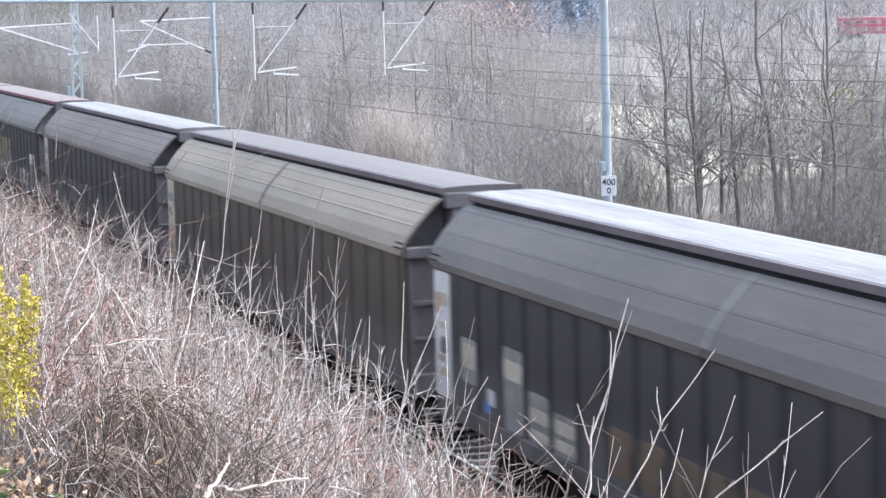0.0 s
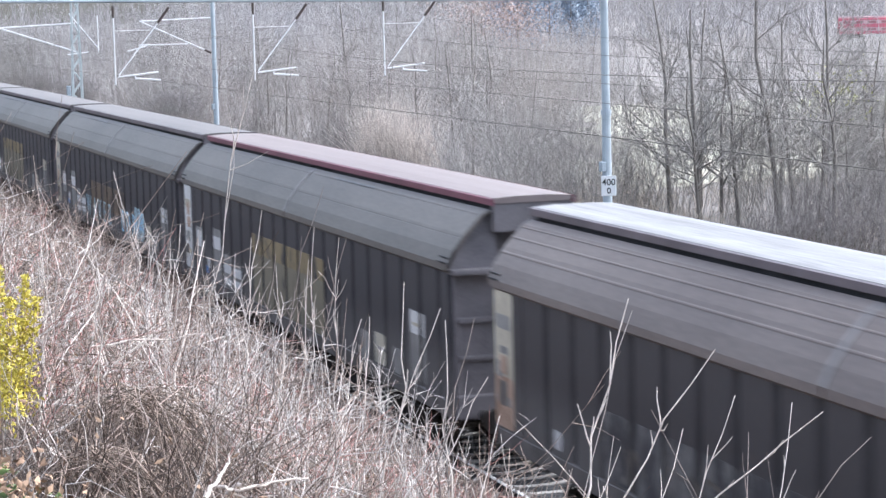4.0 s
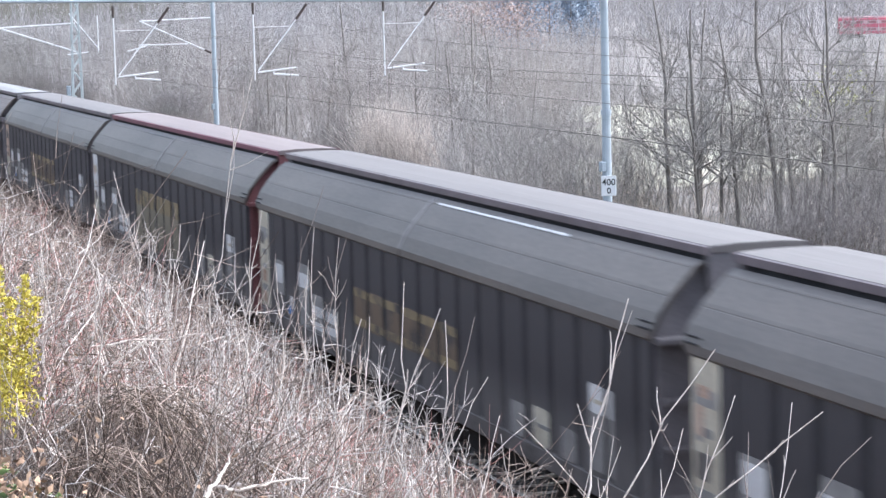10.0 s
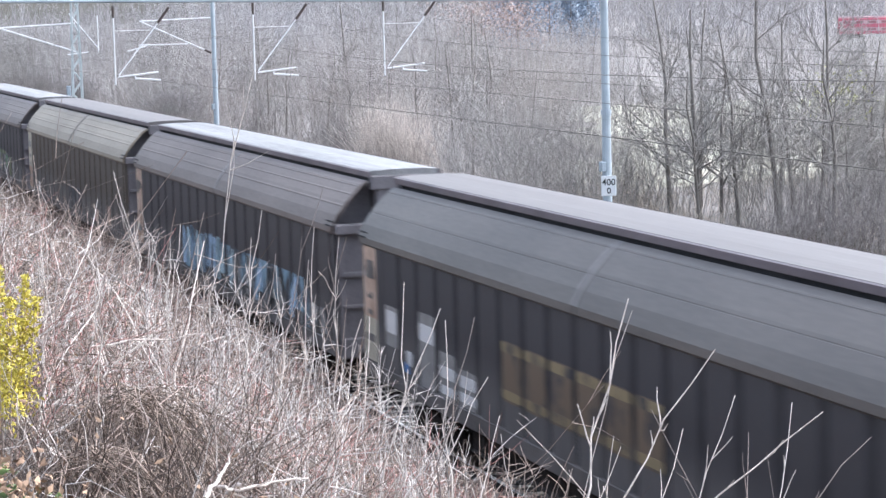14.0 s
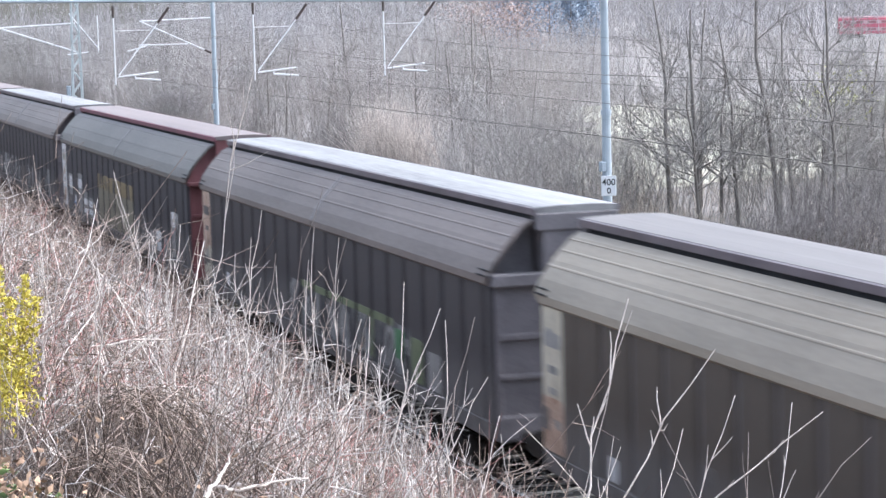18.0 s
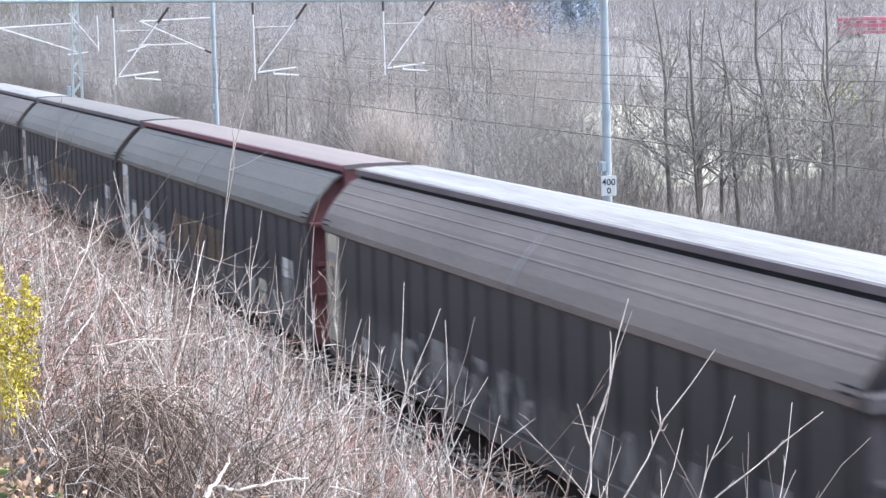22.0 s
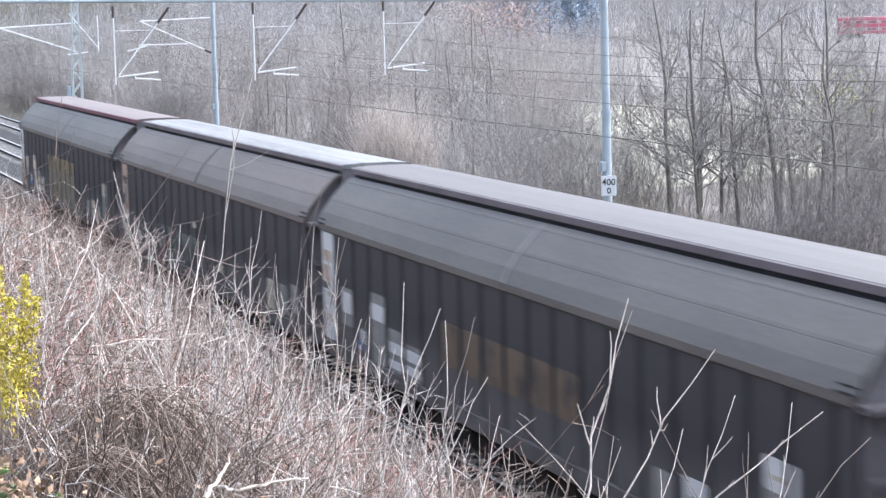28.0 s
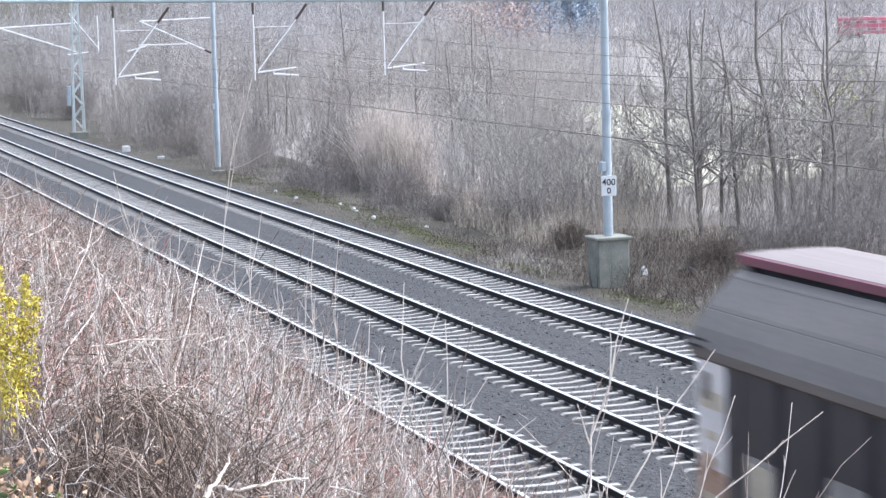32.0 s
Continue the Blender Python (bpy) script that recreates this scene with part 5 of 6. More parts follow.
far_tree(94.5, 285, 13.0, 7.0, "rust_leaf", "rusty brown tree still in dead leaf", "leafy_tree")
far_tree(102, 292, 11.0, 7.0, "rust_leaf", "rusty brown tree still in dead leaf", "leafy_tree")
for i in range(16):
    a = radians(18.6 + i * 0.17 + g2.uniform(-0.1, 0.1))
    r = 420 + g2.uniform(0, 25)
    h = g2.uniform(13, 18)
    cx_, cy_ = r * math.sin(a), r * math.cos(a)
    t = thing("far_conifer", "evergreen in the far wood, tinted pale blue for haze", "tree", pose(cx_, cy_, rise(cx_, cy_)), "far evergreens")
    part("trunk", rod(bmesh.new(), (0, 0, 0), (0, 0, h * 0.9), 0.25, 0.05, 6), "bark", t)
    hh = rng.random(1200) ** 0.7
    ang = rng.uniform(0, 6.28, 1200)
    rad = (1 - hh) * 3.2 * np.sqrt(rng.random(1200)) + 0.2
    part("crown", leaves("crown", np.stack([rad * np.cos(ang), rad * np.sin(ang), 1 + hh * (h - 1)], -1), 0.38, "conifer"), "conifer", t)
# an ivy-grown tree in the rank
ivy = thing("ivy_clump", "olive-green ivy foliage high in a bare tree", "ivy", pose(43.0, 84.2, 0))
part("stem", rod(bmesh.new(), (-0.3, -0.2, -1.1), (0, 0, 4.5), 0.07, 0.03, 6), "bark", ivy)
part("foliage", leaves("foliage", rng.normal(0, 1, (500, 3)) * (0.75, 0.75, 0.55) + (0, 0, 3.9), 0.08, "ivy"), "ivy", ivy)


def red_coach():
    """A parked red double-deck coach, far off behind the trees."""
    t = thing("red_coach", "red double-deck railway coach far behind the trees, paled for haze", "railway coach", pose(240.2, 441, -0.8, 0, 0, -28))
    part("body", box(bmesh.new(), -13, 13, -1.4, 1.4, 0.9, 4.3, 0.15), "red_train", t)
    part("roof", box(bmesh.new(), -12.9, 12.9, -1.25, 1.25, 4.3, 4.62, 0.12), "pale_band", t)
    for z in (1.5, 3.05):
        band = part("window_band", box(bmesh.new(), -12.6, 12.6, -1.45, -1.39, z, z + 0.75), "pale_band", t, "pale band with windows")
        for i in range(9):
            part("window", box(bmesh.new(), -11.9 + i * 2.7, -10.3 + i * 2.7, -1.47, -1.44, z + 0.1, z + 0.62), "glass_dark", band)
    for x in (-9.5, 9.5):
        part("bogie", box(bmesh.new(), x - 1.7, x + 1.7, -1.1, 1.1, 0.05, 0.9, 0.1), "under", t)


red_coach()


# ---- verge: litter, moss, a white cable cover ----
def moss_patch(x, y, w, l):
    n = 1500
    c = np.stack([rng.normal(0, w * 0.4, n), rng.normal(0, l * 0.4, n), np.zeros(n)], -1)
    c[:, 2] = ground_z(c[:, 0] + x, c[:, 1] + y) + 0.03
    tagged(new("moss_patch", leaves("moss_patch", c + (x, y, 0), 0.035, "moss")), "low mossy green growth on the verge", "moss", kind="stuff")


for x, y, w, l in ((24.7, 78.5, 0.9, 5), (25.6, 96, 1.0, 6), (26.0, 104, 0.8, 5), (25.0, 84, 0.7, 4), (24.9, 60.5, 0.9, 3), (25.4, 114.8, 1.2, 8), (25.3, 104, 1.0, 6), (24.6, 70, 0.6, 2.5), (25.2, 88, 1.0, 4)):
    moss_patch(x, y, w, l)
for i, (x, y, w, h, m, lb, nm) in enumerate(((24.0, 144.2, 0.24, 0.28, "white", "white cable marker box on the verge", "marker_box"), (24.6, 101.6, 0.10, 0.08, "litter", "pale scrap of plastic litter", "plastic_scrap"), (25.0, 90.0, 0.09, 0.12, "litter", "pale crumpled plastic litter", "plastic_scrap"), (27.6, 67.4, 0.13, 0.22, "litter", "pale torn plastic bag in the scrub", "plastic_scrap"), (28.4, 65.9, 0.25, 0.28, "black", "black plastic bag caught in the scrub", "plastic_bag"), (24.7, 136, 0.22, 0.08, "litter", "pale stone block on the verge", "stone_block"), (28.0, 89.3, 0.08, 0.12, "litter", "pale scrap of plastic litter", "plastic_scrap"), (25.6, 97.5, 0.09, 0.07, "litter", "flat pale scrap of plastic litter", "plastic_scrap"), (25.2, 93.4, 0.07, 0.06, "litter", "small pale scrap of paper litter", "paper_scrap"), (26.1, 86.2, 0.08, 0.07, "litter", "small pale scrap of paper litter", "paper_scrap"), (24.9, 107.0, 0.09, 0.06, "litter", "flat pale scrap of plastic litter", "plastic_scrap"), (25.4, 82.5, 0.06, 0.06, "litter", "small pale scrap of paper litter", "paper_scrap"), (25.5, 95, 0.12, 0.12, "litter", "pale scrap of plastic litter", "plastic_scrap"))):
    bm = bmesh.new()
    if nm in ("marker_box", "stone_block"):
        box(bm, -w, w, -w * 0.6, w * 0.6, -0.1, h, 0.03)
    else:
        bmesh.ops.create_icosphere(bm, subdivisions=2, radius=1.0)
        for v in bm.verts:
            v.co = Vector((v.co.x * w, v.co.y * w, max(v.co.z, -0.5) * h)) * (0.7 + 0.6 * noise.random())
    thing(nm, lb, nm.split("_")[1], pose(x, y, rise(x, y) + h * 0.3), data=bm, material=m)


# ---- the scrub on the camera's hillside ----
def hillside(n, power=2.0, r0=5.5, r1=120, a0=3.5, a1=31.0):
    """Points on the hillside, closer together near the top."""
    r = r0 + (r1 - r0) * rng.random(n) ** power
    a = np.radians(rng.uniform(a0, a1, n))
    x, y = r * np.sin(a), r * np.cos(a)
    ok = x < 10.5
    x, y = x[ok], y[ok]
    return np.stack([x, y, ground_z(x, y) - 0.02], -1)


def bramble(name, label, n, height, material, r, up, power=2.0, bendz=-0.3, side=4, r1=110, spread=0.75, r0=7.3):
    b = hillside(n, power, r0=r0, r1=r1)
    n, k = len(b), 5
    far = np.linalg.norm(b[:, :2], axis=1)
    head = np.degrees(np.arctan2(b[:, 0], b[:, 1]))
    d = unit(n, up, 0.6)
    # clumps and hollows, and the bare places round the mound, the leaf heap and the yellow bush
    wave = 0.88 + 0.34 * np.sin(b[:, 0] * 3.1 + 1.3 * np.sin(b[:, 1] * 1.1)) * np.sin(b[:, 1] * 1.9 + 0.7 * np.sin(b[:, 0] * 2.3))
    wave *= np.where((head > 13) & (far < 11), 0.62, 1.0) * np.where(far < 9.5, 0.78, 1.0)
    wave *= np.where((head < 8.9) & (far < 8.0), 0.18, 1.0)
    wave *= np.where((head > 8.0) & (head < 12.6) & (far > 8.2) & (far < 10.3), 0.42, 1.0)
    wave *= np.where((head < 8.0) & (far > 7.4) & (far < 9.4), 0.5, 1.0)
    # lower canes on the steep foot of the slope
    wave *= np.where(far > 12, np.interp(head, [12.8, 13.6, 15.3, 16.8], [1.0, 0.72, 0.75, 1.0]), 1.0)
    # trodden and cut low beside the nearest rail
    wave *= np.where((b[:, 0] > 8.0) & (b[:, 1] < 42), np.interp(b[:, 1], [26, 32], [0.75, 0.42]), 1.0)
    ln = rng.uniform(0.35, 1.0, n) * height * wave * np.interp(head, [4, 12, 17, 21, 26], [1.12, 1.08, 0.98, 0.74, 0.45])
    bend = rng.normal(0, 0.3, (n, 3))
    bend[:, 2] += bendz
    rad = r * np.clip(far / 14, 0.8, 2.2)
    p, rr = arcs(b, d, ln, bend, k, rad, rad * 0.4, 0.13)
    p2, r2 = branching(p, rr, d, ln, side, spread, 0.48, k)
    return stuff(name, label, "scrub", tubes(name, p, rr, material, twigs=(p2, r2)))


bramble("bramble_thicket", "tangled dry bramble canes on the hillside", 5600, 1.2, "twig_near", 0.0052, 0.35)
bramble("bleached_stems", "bleached dry weed stems among the brambles", 2800, 1.15, "twig_white", 0.0045, 0.6, 2.5)
bramble("reddish_scrub", "thin reddish-brown canes among the brambles", 2800, 0.85, "twig_red", 0.0038, 0.7)
bramble("dry_undergrowth", "low matted dead stalks under the brambles", 3800, 0.6, "under_stalk", 0.0045, 0.15, 2.0, -0.5)
bramble("foot_scrub", "pale bare scrub along the foot of the hillside", 2600, 1.2, "twig_near", 0.0042, 0.9, 1.0, -0.1)


def foot_brush():
    """A belt of low brush that leans over the foot of the slope up to the rail."""
    n, k = 5600, 5
    y = 23 + 77 * rng.random(n) ** 1.35
    x = 11.25 - np.abs(rng.normal(0, 1.0, n)) - np.interp(y, [24, 38, 50], [0.9, 0.7, 0.0])
    b = np.stack([x, y, np.maximum(ground_z(x, y), bed_z(x, y)) - 0.02], -1)
    d = unit(n, 0.7, 0.6)
    ln = rng.uniform(0.3, 1.0, n) * np.interp(y, [24, 32, 42, 60], [0.75, 0.62, 1.05, 1.4])
    p, rr = arcs(b, d, ln, rng.normal(0, 0.3, (n, 3)), k, 0.006, 0.0025, 0.11)
    p2, r2 = branching(p, rr, d, ln, 3, 0.75, 0.5, k)
    return stuff("foot_brush", "low grey-brown brush leaning over the foot of the slope", "scrub", tubes("foot_brush", p, rr, "twig_foot", twigs=(p2, r2)))


foot_brush()


def rail_weeds():
    """Low reddish weeds between the foot of the slope and the nearest rail."""
    n, k = 2400, 4
    y = 20 + 20 * rng.random(n)
    x = rng.uniform(9.8, 11.45, n)
    b = np.stack([x, y, np.maximum(ground_z(x, y), bed_z(x, y)) - 0.02], -1)
    d = unit(n, 0.8, 0.6)
    ln = rng.uniform(0.15, 0.5, n) * np.interp(x, [9.8, 10.8, 11.5], [1.0, 0.7, 0.3])
    p, rr = arcs(b, d, ln, rng.normal(0, 0.3, (n, 3)), k, 0.005, 0.0022, 0.1)
    p2, r2 = branching(p, rr, d, ln, 3, 0.75, 0.5, k)
    return stuff("rail_weeds", "low reddish dead weeds beside the nearest rail", "weeds", tubes("rail_weeds", p, rr, "twig_red", twigs=(p2, r2)))


rail_weeds()


def pale_shoots(n=75):
    """Thin pale upright shoots with many short twigs, sticking out of the brambles."""
    a, rad = np.radians(rng.uniform(9.5, 17.5, n)), rng.uniform(12.5, 27, n)
    x, y = rad * np.sin(a), rad * np.cos(a)
    b = np.stack([x, y, ground_z(x, y) - 0.03], -1)
    d = unit(n, 2.4, 0.5)
    ln = rng.uniform(0.55, 1.0, n) * np.interp(rad, [12, 30], [1.1, 1.7])
    p, rr = arcs(b, d, ln, rng.normal(0, 0.1, (n, 3)), 6, 0.0065, 0.003, 0.05)
    p2, r2 = branching(p, rr, d, ln, 9, 0.5, 0.22, 6)
    stuff("pale_shoots", "thin pale leafless shoots sticking out of the brambles", "scrub", tubes("pale_shoots", p, rr, "twig_white", twigs=(p2, r2)))


pale_shoots()


def sapling(base, knee, tip, r, twigs, seed, material="sapling", label="pale bare sapling standing in the brambles"):
    """A thin bare stem from its root through a knee to its tip, with side twigs."""
    g = np.random.default_rng(seed)
    foot = np.array((base[0], base[1], rise(*base) - 0.05))
    mid, end = np.array(knee) - foot, np.array(tip) - foot
    t = thing("bare_sapling", label, "sapling", Matrix.Translation(foot), "saplings on the hillside")
    a = np.linalg.norm(mid) / (np.linalg.norm(mid) + np.linalg.norm(end - mid))
    ctrl = (mid - end * a * a) / (2 * a * (1 - a))
    k = 11
    s = np.linspace(0, 1, k)[:, None]
    p = 2 * s * (1 - s) * ctrl + s * s * end + g.normal(0, 0.018, (k, 3)) * np.sin(s * math.pi)
    part("stem", tubes("stem", p[None], (r * 0.66 * (1 - 0.68 * s[:, 0]))[None], material, 6), material, t)
    for _ in range(twigs):
        f = g.uniform(max(0.3, a * 0.9), 0.85)
        i = min(int(f * (k - 1)), k - 2)
        q = p[i] + (p[i + 1] - p[i]) * (f * (k - 1) - i)
        d = (p[i + 1] - p[i]) / np.linalg.norm(p[i + 1] - p[i]) + g.normal(0, 0.42, 3)
        ln = np.linalg.norm(end) * g.uniform(0.03, 0.10) * (0.7 if base[0] > 2.4 else 1.15)
        s4 = np.linspace(0, 1, 5)[:, None]
        tw = q + d * ln * s4 + np.array((0, 0, 0.25)) * ln * s4 ** 2 + g.normal(0, 0.03, (5, 3)) * ln * s4
        part("twig", tubes("twig", tw[None], (r * 0.4 * (1 - 0.6 * s4[:, 0]))[None], material, 5), material, t)
    return t


sapling((2.88, 8.16), (3.12, 8.30, 5.82), (3.39, 8.45, 6.58), 0.011, 5, 100, "sapling")
sapling((2.76, 8.16), (3.27, 8.25, 5.82), (3.71, 8.33, 6.37), 0.01, 4, 101, "sapling")
sapling((2.50, 7.59), (3.42, 7.69, 5.92), (3.88, 7.73, 6.20), 0.009, 3, 102, "sapling")
sapling((2.81, 7.25), (3.77, 7.58, 5.91), (4.05, 7.67, 6.10), 0.008, 1, 103, "sapling_dark", "dark thin bare sapling on the hillside")
sapling((3.52, 7.67), (3.85, 8.07, 5.80), (3.99, 8.22, 6.15), 0.007, 2, 104, "sapling")
sapling((3.37, 8.31), (3.78, 8.61, 5.73), (3.98, 8.74, 6.10), 0.008, 2, 105, "sapling")
sapling((4.18, 8.34), (3.47, 9.22, 5.64), (3.26, 9.47, 5.93), 0.006, 2, 106, "sapling")
sapling((4.03, 7.86), (3.72, 8.63, 5.76), (3.64, 8.84, 6.05), 0.006, 2, 107, "sapling_dark", "dark thin bare sapling on the hillside")
sapling((2.76, 9.83), (2.83, 9.93, 5.53), (2.96, 10.16, 6.49), 0.009, 3, 108, "sapling")
sapling((2.71, 10.34), (2.95, 10.44, 5.64), (3.26, 10.57, 6.30), 0.009, 4, 109, "sapling")
sapling((3.03, 9.70), (3.07, 9.86, 5.52), (3.13, 10.08, 6.31), 0.009, 4, 110, "sapling")
sapling((2.85, 9.75), (3.03, 9.88, 5.63), (3.26, 10.04, 6.32), 0.009, 5, 111, "sapling_dark", "dark thin bare sapling on the hillside")
sapling((2.84, 10.15), (3.23, 10.35, 5.63), (3.46, 10.47, 5.96), 0.008, 3, 112, "sapling")
sapling((2.59, 11.97), (2.82, 12.09, 5.98), (3.12, 12.24, 6.79), 0.007, 6, 114, "sapling_dark", "dark thin bare sapling on the hillside")
sapling((2.68, 11.38), (2.89, 11.54, 5.90), (3.10, 11.70, 6.56), 0.008, 5, 115, "sapling_dark", "dark thin bare sapling on the hillside")
sapling((2.86, 11.84), (2.96, 12.03, 5.86), (3.06, 12.24, 6.57), 0.007, 4, 116, "sapling")
sapling((1.55, 12.40), (1.57, 12.47, 5.89), (1.64, 12.69, 6.65), 0.009, 4, 117, "sapling")
sapling((2.56, 12.83), (2.04, 13.95, 6.33), (1.95, 14.15, 6.48), 0.01, 1, 118, "sapling")
sapling((2.43, 13.48), (2.32, 13.86, 6.34), (2.26, 14.09, 6.81), 0.008, 3, 119, "sapling_dark", "dark thin bare sapling on the hillside")
sapling((2.60, 12.44), (2.76, 12.64, 6.04), (2.90, 12.82, 6.63), 0.008, 5, 120, "sapling")
sapling((2.36, 13.24), (2.68, 13.73, 6.15), (2.77, 13.88, 6.36), 0.015, 1, 121, "sapling")
sapling((2.63, 6.82), (3.05, 7.29, 6.03), (3.18, 7.43, 6.24), 0.006, 2, 122, "sapling")
sapling((3.19, 7.06), (3.52, 7.65, 5.92), (3.61, 7.81, 6.13), 0.006, 2, 123, "sapling_dark", "dark thin bare sapling on the hillside")
sapling((2.80, 9.11), (3.04, 9.35, 5.62), (3.19, 9.50, 5.95), 0.008, 3, 124, "sapling")
sapling((2.67, 10.84), (2.84, 11.00, 5.67), (3.02, 11.16, 6.19), 0.008, 5, 125, "sapling")
sapling((2.25, 12.64), (2.32, 12.75, 5.80), (2.45, 12.95, 6.56), 0.008, 4, 126, "sapling")
sapling((2.59, 11.90), (2.73, 12.11, 5.92), (2.85, 12.29, 6.43), 0.008, 4, 127, "sapling_dark", "dark thin bare sapling on the hillside")
sapling((2.68, 10.24), (2.83, 10.50, 5.86), (2.93, 10.67, 6.27), 0.007, 4, 128, "sapling")
sapling((2.67, 7.83), (3.18, 8.28, 5.82), (3.33, 8.41, 5.99), 0.005, 2, 129, "sapling")
sapling((3.17, 8.82), (3.18, 9.31, 5.62), (3.19, 9.49, 5.87), 0.005, 3, 130, "sapling")
sapling((2.91, 9.65), (2.93, 9.91, 5.58), (2.94, 10.11, 5.99), 0.007, 4, 131, "sapling_dark", "dark thin bare sapling on the hillside")
sapling((1.96, 12.74), (1.96, 12.87, 5.87), (1.95, 13.10, 6.50), 0.008, 4, 132, "sapling")
sapling((2.40, 13.12), (2.32, 13.29, 5.86), (2.18, 13.59, 6.83), 0.007, 5, 133, "sapling")

sapling((2.26, 11.64), (2.46, 11.66, 6.82), (2.62, 11.68, 7.44), 0.007, 5, 113, "sapling")
sapling((1.18, 9.24), (1.20, 9.29, 6.55), (1.21, 9.32, 6.91), 0.006, 4, 140, "sapling")
sapling((1.30, 8.87), (1.34, 8.91, 6.41), (1.36, 8.95, 6.78), 0.007, 3, 141, "sapling")
sapling((1.00, 8.25), (0.95, 8.29, 6.34), (0.90, 8.33, 6.52), 0.006, 1, 142, "sapling")
sapling((1.14, 8.52), (1.14, 8.54, 6.34), (1.15, 8.56, 6.51), 0.005, 2, 143, "sapling_dark", "dark thin bare sapling on the hillside")
sapling((1.67, 10.37), (1.69, 10.39, 6.49), (1.71, 10.41, 6.69), 0.005, 3, 144, "sapling")
sapling((1.96, 10.81), (1.98, 10.83, 6.48), (2.00, 10.85, 6.69), 0.006, 3, 145, "sapling")
sapling((2.17, 10.05), (2.21, 10.10, 6.28), (2.24, 10.14, 6.74), 0.006, 4, 146, "sapling")
sapling((1.75, 8.71), (1.78, 8.75, 6.13), (1.80, 8.77, 6.44), 0.006, 3, 147, "sapling")
sapling((2.25, 9.60), (2.25, 9.66, 6.21), (2.25, 9.71, 6.65), 0.006, 4, 148, "sapling")
sapling((2.44, 10.19), (2.49, 10.22, 6.25), (2.53, 10.25, 6.61), 0.006, 4, 149, "sapling")
sapling((2.98, 7.89), (3.09, 7.89, 6.37), (3.18, 7.89, 6.61), 0.005, 0, 150, "sapling")
sapling((3.00, 7.80), (3.04, 7.81, 6.00), (3.07, 7.82, 6.16), 0.005, 2, 151, "sapling")
sapling((3.49, 7.34), (3.49, 7.36, 6.02), (3.48, 7.38, 6.14), 0.005, 1, 152, "sapling_dark", "dark thin bare sapling on the hillside")
sapling((1.43, 8.51), (1.44, 8.54, 6.17), (1.45, 8.57, 6.45), 0.005, 1, 153, "sapling")
sapling((1.22, 8.50), (1.20, 8.52, 6.31), (1.19, 8.54, 6.44), 0.006, 1, 154, "sapling")
sapling((2.69, 10.54), (2.73, 10.57, 6.29), (2.77, 10.60, 6.67), 0.006, 5, 155, "sapling")
sapling((1.83, 9.33), (1.83, 9.37, 6.21), (1.84, 9.40, 6.49), 0.006, 3, 158, "sapling")


def fallen_branch(a, b, r, seed, label="thick pale fallen branch among the canes"):
    g = np.random.default_rng(seed)
    a, b = np.array(a), np.array(b)
    t = thing("fallen_branch", label, "branch", Matrix.Translation(a), "fallen branches")
    s = np.linspace(0, 1, 7)[:, None]
    p = (b - a) * s + g.normal(0, 0.012, (7, 3)) * np.sin(s * math.pi)
    part("limb", tubes("limb", p[None], (r * (1 - 0.45 * s[:, 0]))[None], "sapling", 7), "sapling", t)
    for f in (0.45, 0.75):
        q = p[int(f * 6)]
        e = q + (b - a) * 0.18 + g.normal(0, 0.06, 3)
        part("stub", tubes("stub", np.stack([q, (q + e) / 2 + g.normal(0, 0.008, 3), e])[None], np.array([[r * 0.5, r * 0.35, r * 0.2]]), "sapling", 5), "sapling", t)


fallen_branch((1.52, 7.77, 6.07), (1.64, 7.95, 6.15), 0.0086, 300)
fallen_branch((1.63, 7.94, 6.06), (1.96, 8.05, 6.05), 0.0070, 301)
fallen_branch((1.31, 10.45, 5.95), (1.84, 10.53, 6.27), 0.0070, 302)
fallen_branch((1.69, 7.93, 6.07), (1.60, 8.16, 6.00), 0.0094, 303)
fallen_branch((1.61, 10.91, 6.18), (2.18, 10.95, 6.20), 0.0055, 304)

def bramble_mound(x, y, w, h, seed):
    """Arching brown canes that fall over one another in a low dome."""
    g = np.random.default_rng(seed)
    z = rise(x, y)
    t = thing("bramble_mound", "dome of arching brown bramble canes", "bramble", pose(x, y, z))
    n, k = 300, 7
    ang = g.uniform(0, 6.28, n)
    s = np.linspace(0, 1, k)[None, :]
    span = g.uniform(0.5, 1.0, n)[:, None] * w
    cx_, cy_ = g.normal(0, w * 0.22, (2, n, 1))
    along = (s - 0.5) * 2 * span
    hh = h * g.uniform(0.4, 1.05, n)[:, None] * (1 - (2 * s - 1) ** 2)
    p = np.stack([cx_ + along * np.cos(ang)[:, None], cy_ + along * np.sin(ang)[:, None], hh - 0.05], -1) + g.normal(0, 0.012, (n, k, 3))
    tagged(part("cane_tangle", tubes("cane_tangle", p, np.full((n, k), 0.0027), "twig_mound"), "twig_mound", t), kind="stuff")
    m = 500
    c = g.normal(0, 1, (m, 3)) * (w * 0.5, w * 0.5, 0) + (0, 0, 0.02)
    p, rr = arcs(c, unit(m, 0.3, 0.7), g.uniform(0.15, 0.5, m), g.normal(0, 0.3, (m, 3)), 4, 0.003, 0.0015, 0.06)
    tagged(part("dry_undergrowth", tubes("dry_undergrowth", p, rr, "under_stalk"), "under_stalk", t), kind="stuff")


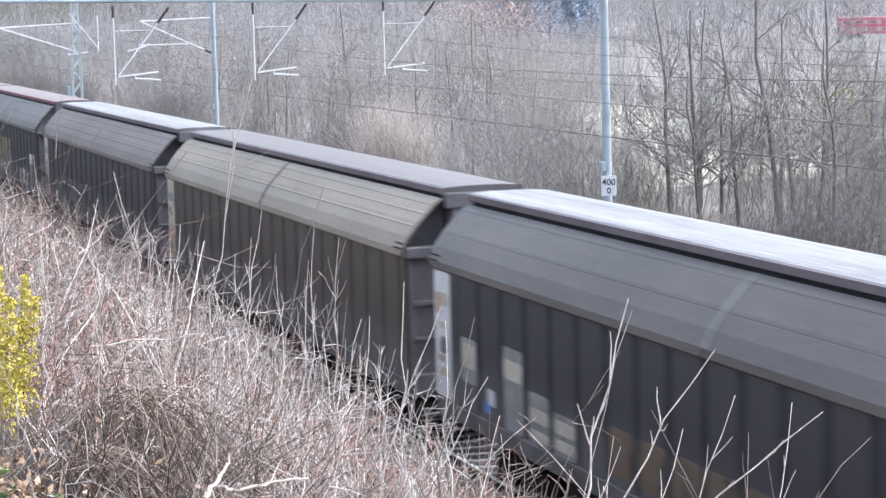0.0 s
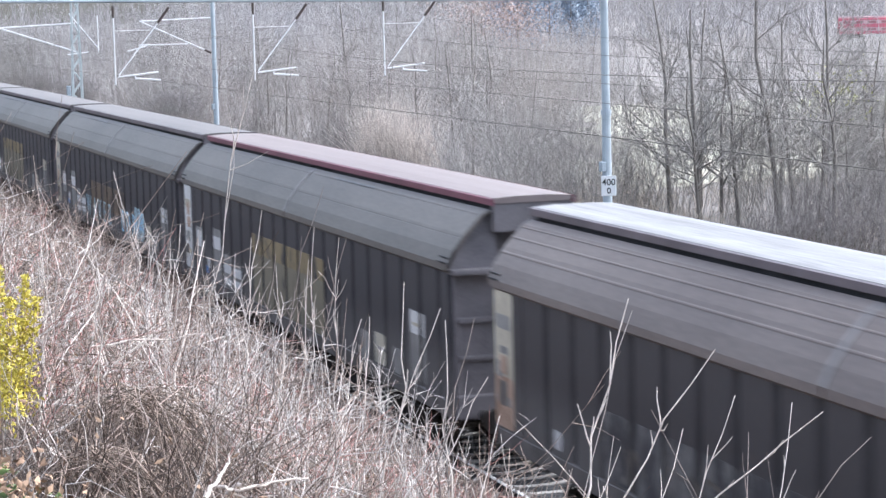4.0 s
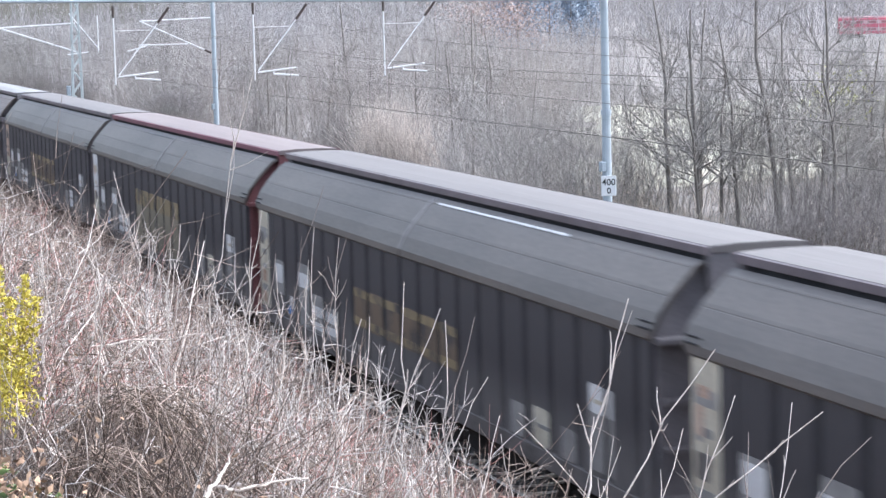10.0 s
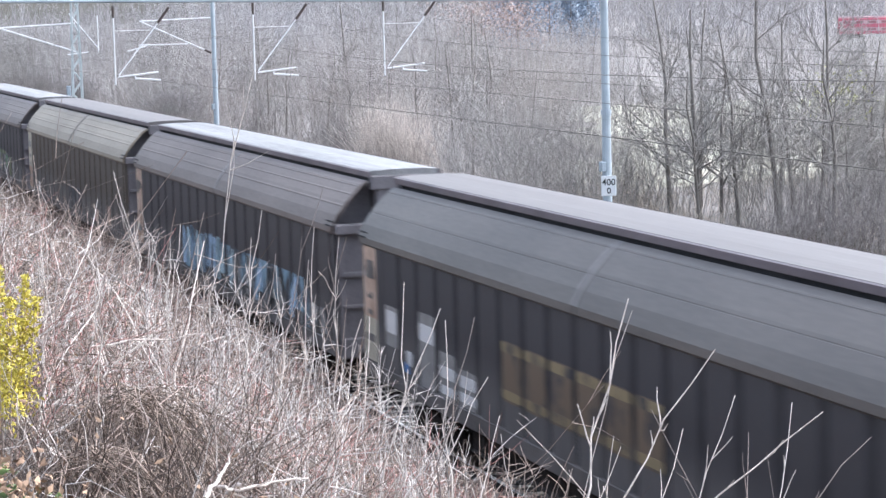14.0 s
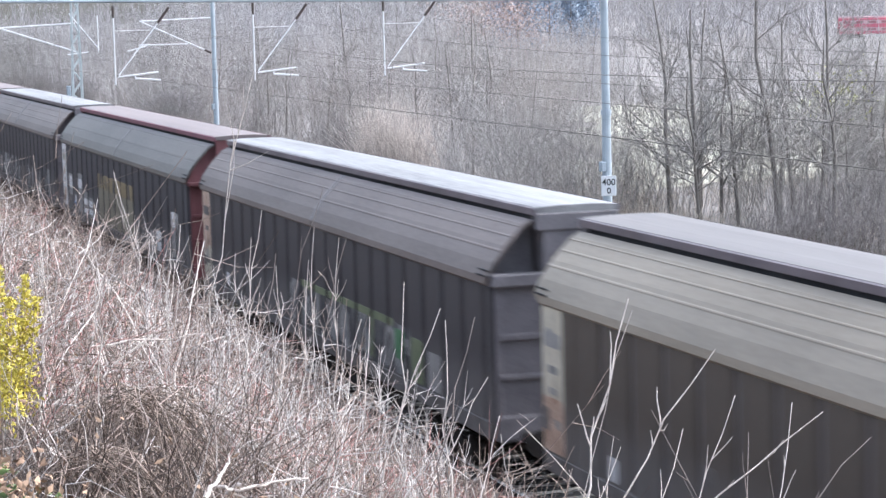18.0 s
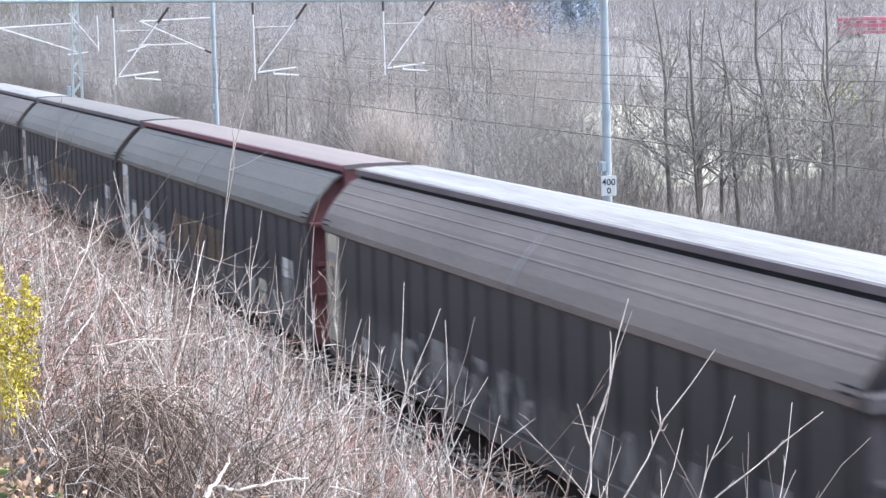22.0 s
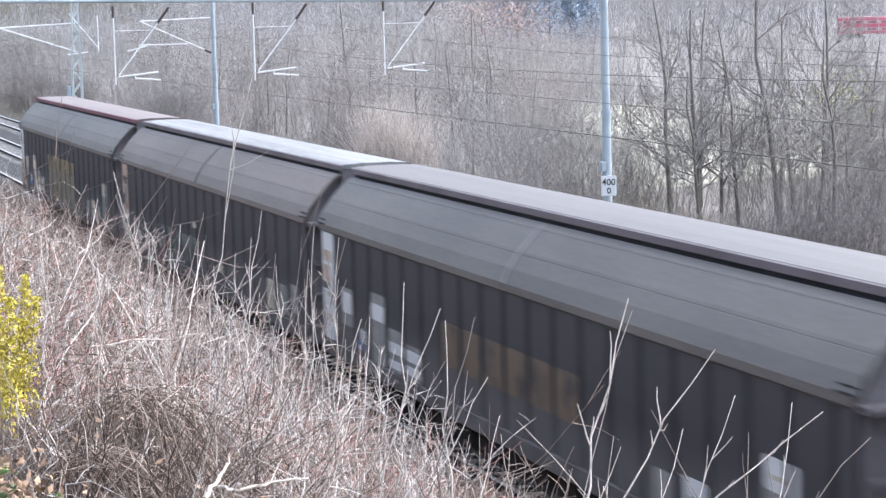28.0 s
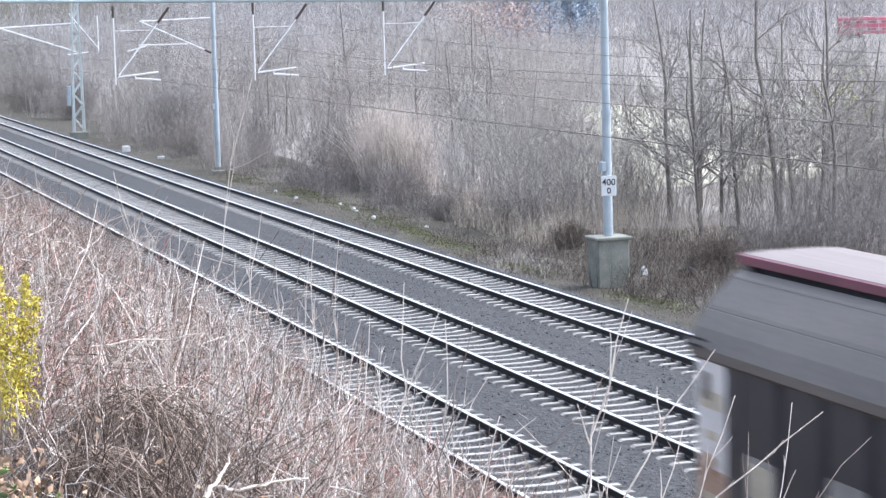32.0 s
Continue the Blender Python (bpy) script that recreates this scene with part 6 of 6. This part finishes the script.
def yellow_bush():
    """Upright leafy shoots in three loose columns."""
    b = thing("yellow_leaved_bush", "small bush with bright yellow-green leaves", "bush", pose(0.97, 9.0, rise(0.97, 9.0)))
    cols = ((-0.05, 0.84, 0.06, 620), (0.01, 0.86, 0.06, 620), (0.05, 0.74, 0.05, 420), (0.13, 0.80, 0.04, 360), (0.165, 0.72, 0.035, 260), (0.10, 0.62, 0.05, 300), (-0.02, 0.66, 0.07, 420))
    spots = []
    for x, top, w, n in cols:
        y = rng.normal(0, 0.05)
        p, rr = arcs(np.array([[x * 0.4, y, 0.0]]), np.array([[x * 0.6 / top, 0, 1.0]]), np.array([top]), np.zeros((1, 3)), 6, 0.004, 0.0015, 0.01)
        part("stem", tubes("stem", p, rr, "twig_near", 5), "twig_near", b)
        t = 1 - 0.62 * rng.random(n) ** 1.3
        i = np.minimum((t * 5).astype(int), 4)
        c = p[0][i] + (p[0][i + 1] - p[0][i]) * (t * 5 - i)[:, None]
        spots.append(c + rng.normal(0, 1, (n, 3)) * w * 0.55 * (1.25 - t)[:, None] * (1.6, 1.6, 0.8))
    tagged(part("foliage", leaves("foliage", np.concatenate(spots), 0.0125, "yellow_leaf"), "yellow_leaf", b, "yellow-green leaves"), kind="stuff")


yellow_bush()
bramble_mound(1.57, 9.44, 0.55, 0.56, 5)
bramble_mound(1.25, 8.6, 0.40, 0.36, 6)
pts = hillside(3600, 2.0, r1=30)
pts[:, 2] += rng.uniform(0.02, 0.55, len(pts))
stuff("dead_leaves", "scattered brown dead leaves under the canes", "leaves", leaves("dead_leaves", pts, 0.02, "dead_leaf"))
pts = np.stack([rng.normal(0.80, 0.15, 1400), rng.normal(6.8, 0.5, 1400), np.zeros(1400)], -1)
pts[:, 2] = ground_z(pts[:, 0], pts[:, 1]) + rng.uniform(0.05, 0.46, 1400)
stuff("oak_leaf_litter", "heap of reddish-brown oak leaves", "leaves", leaves("oak_leaf_litter", pts, 0.021, "dead_leaf"))
pts = np.stack([rng.normal(0.78, 0.08, 160), rng.normal(6.6, 0.3, 160), np.zeros(160)], -1)
pts[:, 2] = ground_z(pts[:, 0], pts[:, 1]) + rng.uniform(0.2, 0.46, 160)
stuff("green_leaves", "small green bramble leaves by the path", "leaves", leaves("green_leaves", pts, 0.02, "green_leaf"))
# ballast stones that stand proud of the bed
n = 21000
sx, sy = rng.uniform(10.5, 23.0, n), 22 + 60 * rng.random(n) ** 1.5
ctr = np.stack([sx, sy, bed_z(sx, sy) - 0.008], -1)
oct_ = np.array([(1, 0, 0), (-1, 0, 0), (0, 1, 0), (0, -1, 0), (0, 0, 1), (0, 0, -1)], np.float32)
v = (ctr[:, None, :] + (oct_[None] + rng.normal(0, 0.25, (n, 6, 3))) * (0.016 + 0.026 * rng.random(n))[:, None, None]).reshape(-1, 3)
fc = np.array([(0, 2, 4), (2, 1, 4), (1, 3, 4), (3, 0, 4), (2, 0, 5), (1, 2, 5), (3, 1, 5), (0, 3, 5)])
stuff("ballast_stones", "loose grey ballast stones between the sleepers", "ballast", raw_mesh("ballast_stones", v, (np.arange(n)[:, None, None] * 6 + fc[None]).reshape(-1, 3).astype(np.int32), "stone"))


# ---- pieces of the tracks ----
for tr in track_objects:
    for i in range(300):
        part("sleeper", shared("sleeper", sleeper_mesh), "sleeper", tr, at=pose(0, 195.12 - i * 0.6 + 0.0, 0, 0, 0, 0))


WHEEL_R = 0.46


def motions():
    for k, w in enumerate(wagons):
        walk(w, [(t * 0.5, pose(TRACKS[0], REAR[k] - way(t * 0.5), 0)) for t in range(65)])
        for bogie in [o for o in w.children if o.name.startswith("bogie")]:
            for axle in [o for o in bogie.children if o.name.startswith("wheelset")]:
                # the wheels roll while the axle passes before the hillside
                y = bogie.location.y + axle.location.y
                seen = [f for f in range(0, 961) if 14 < REAR[k] + y - way(f / FPS) < 50]
                turn = lambda f: pose(0, axle.location.y, WHEEL_R, math.degrees(way(f / FPS) / WHEEL_R))
                at = sorted({0, 960, *seen})
                first, last = (seen[0], seen[-1]) if seen else (0, 0)
                walk(axle, [(f / FPS, turn(min(max(f, first), last))) for f in at])


motions()
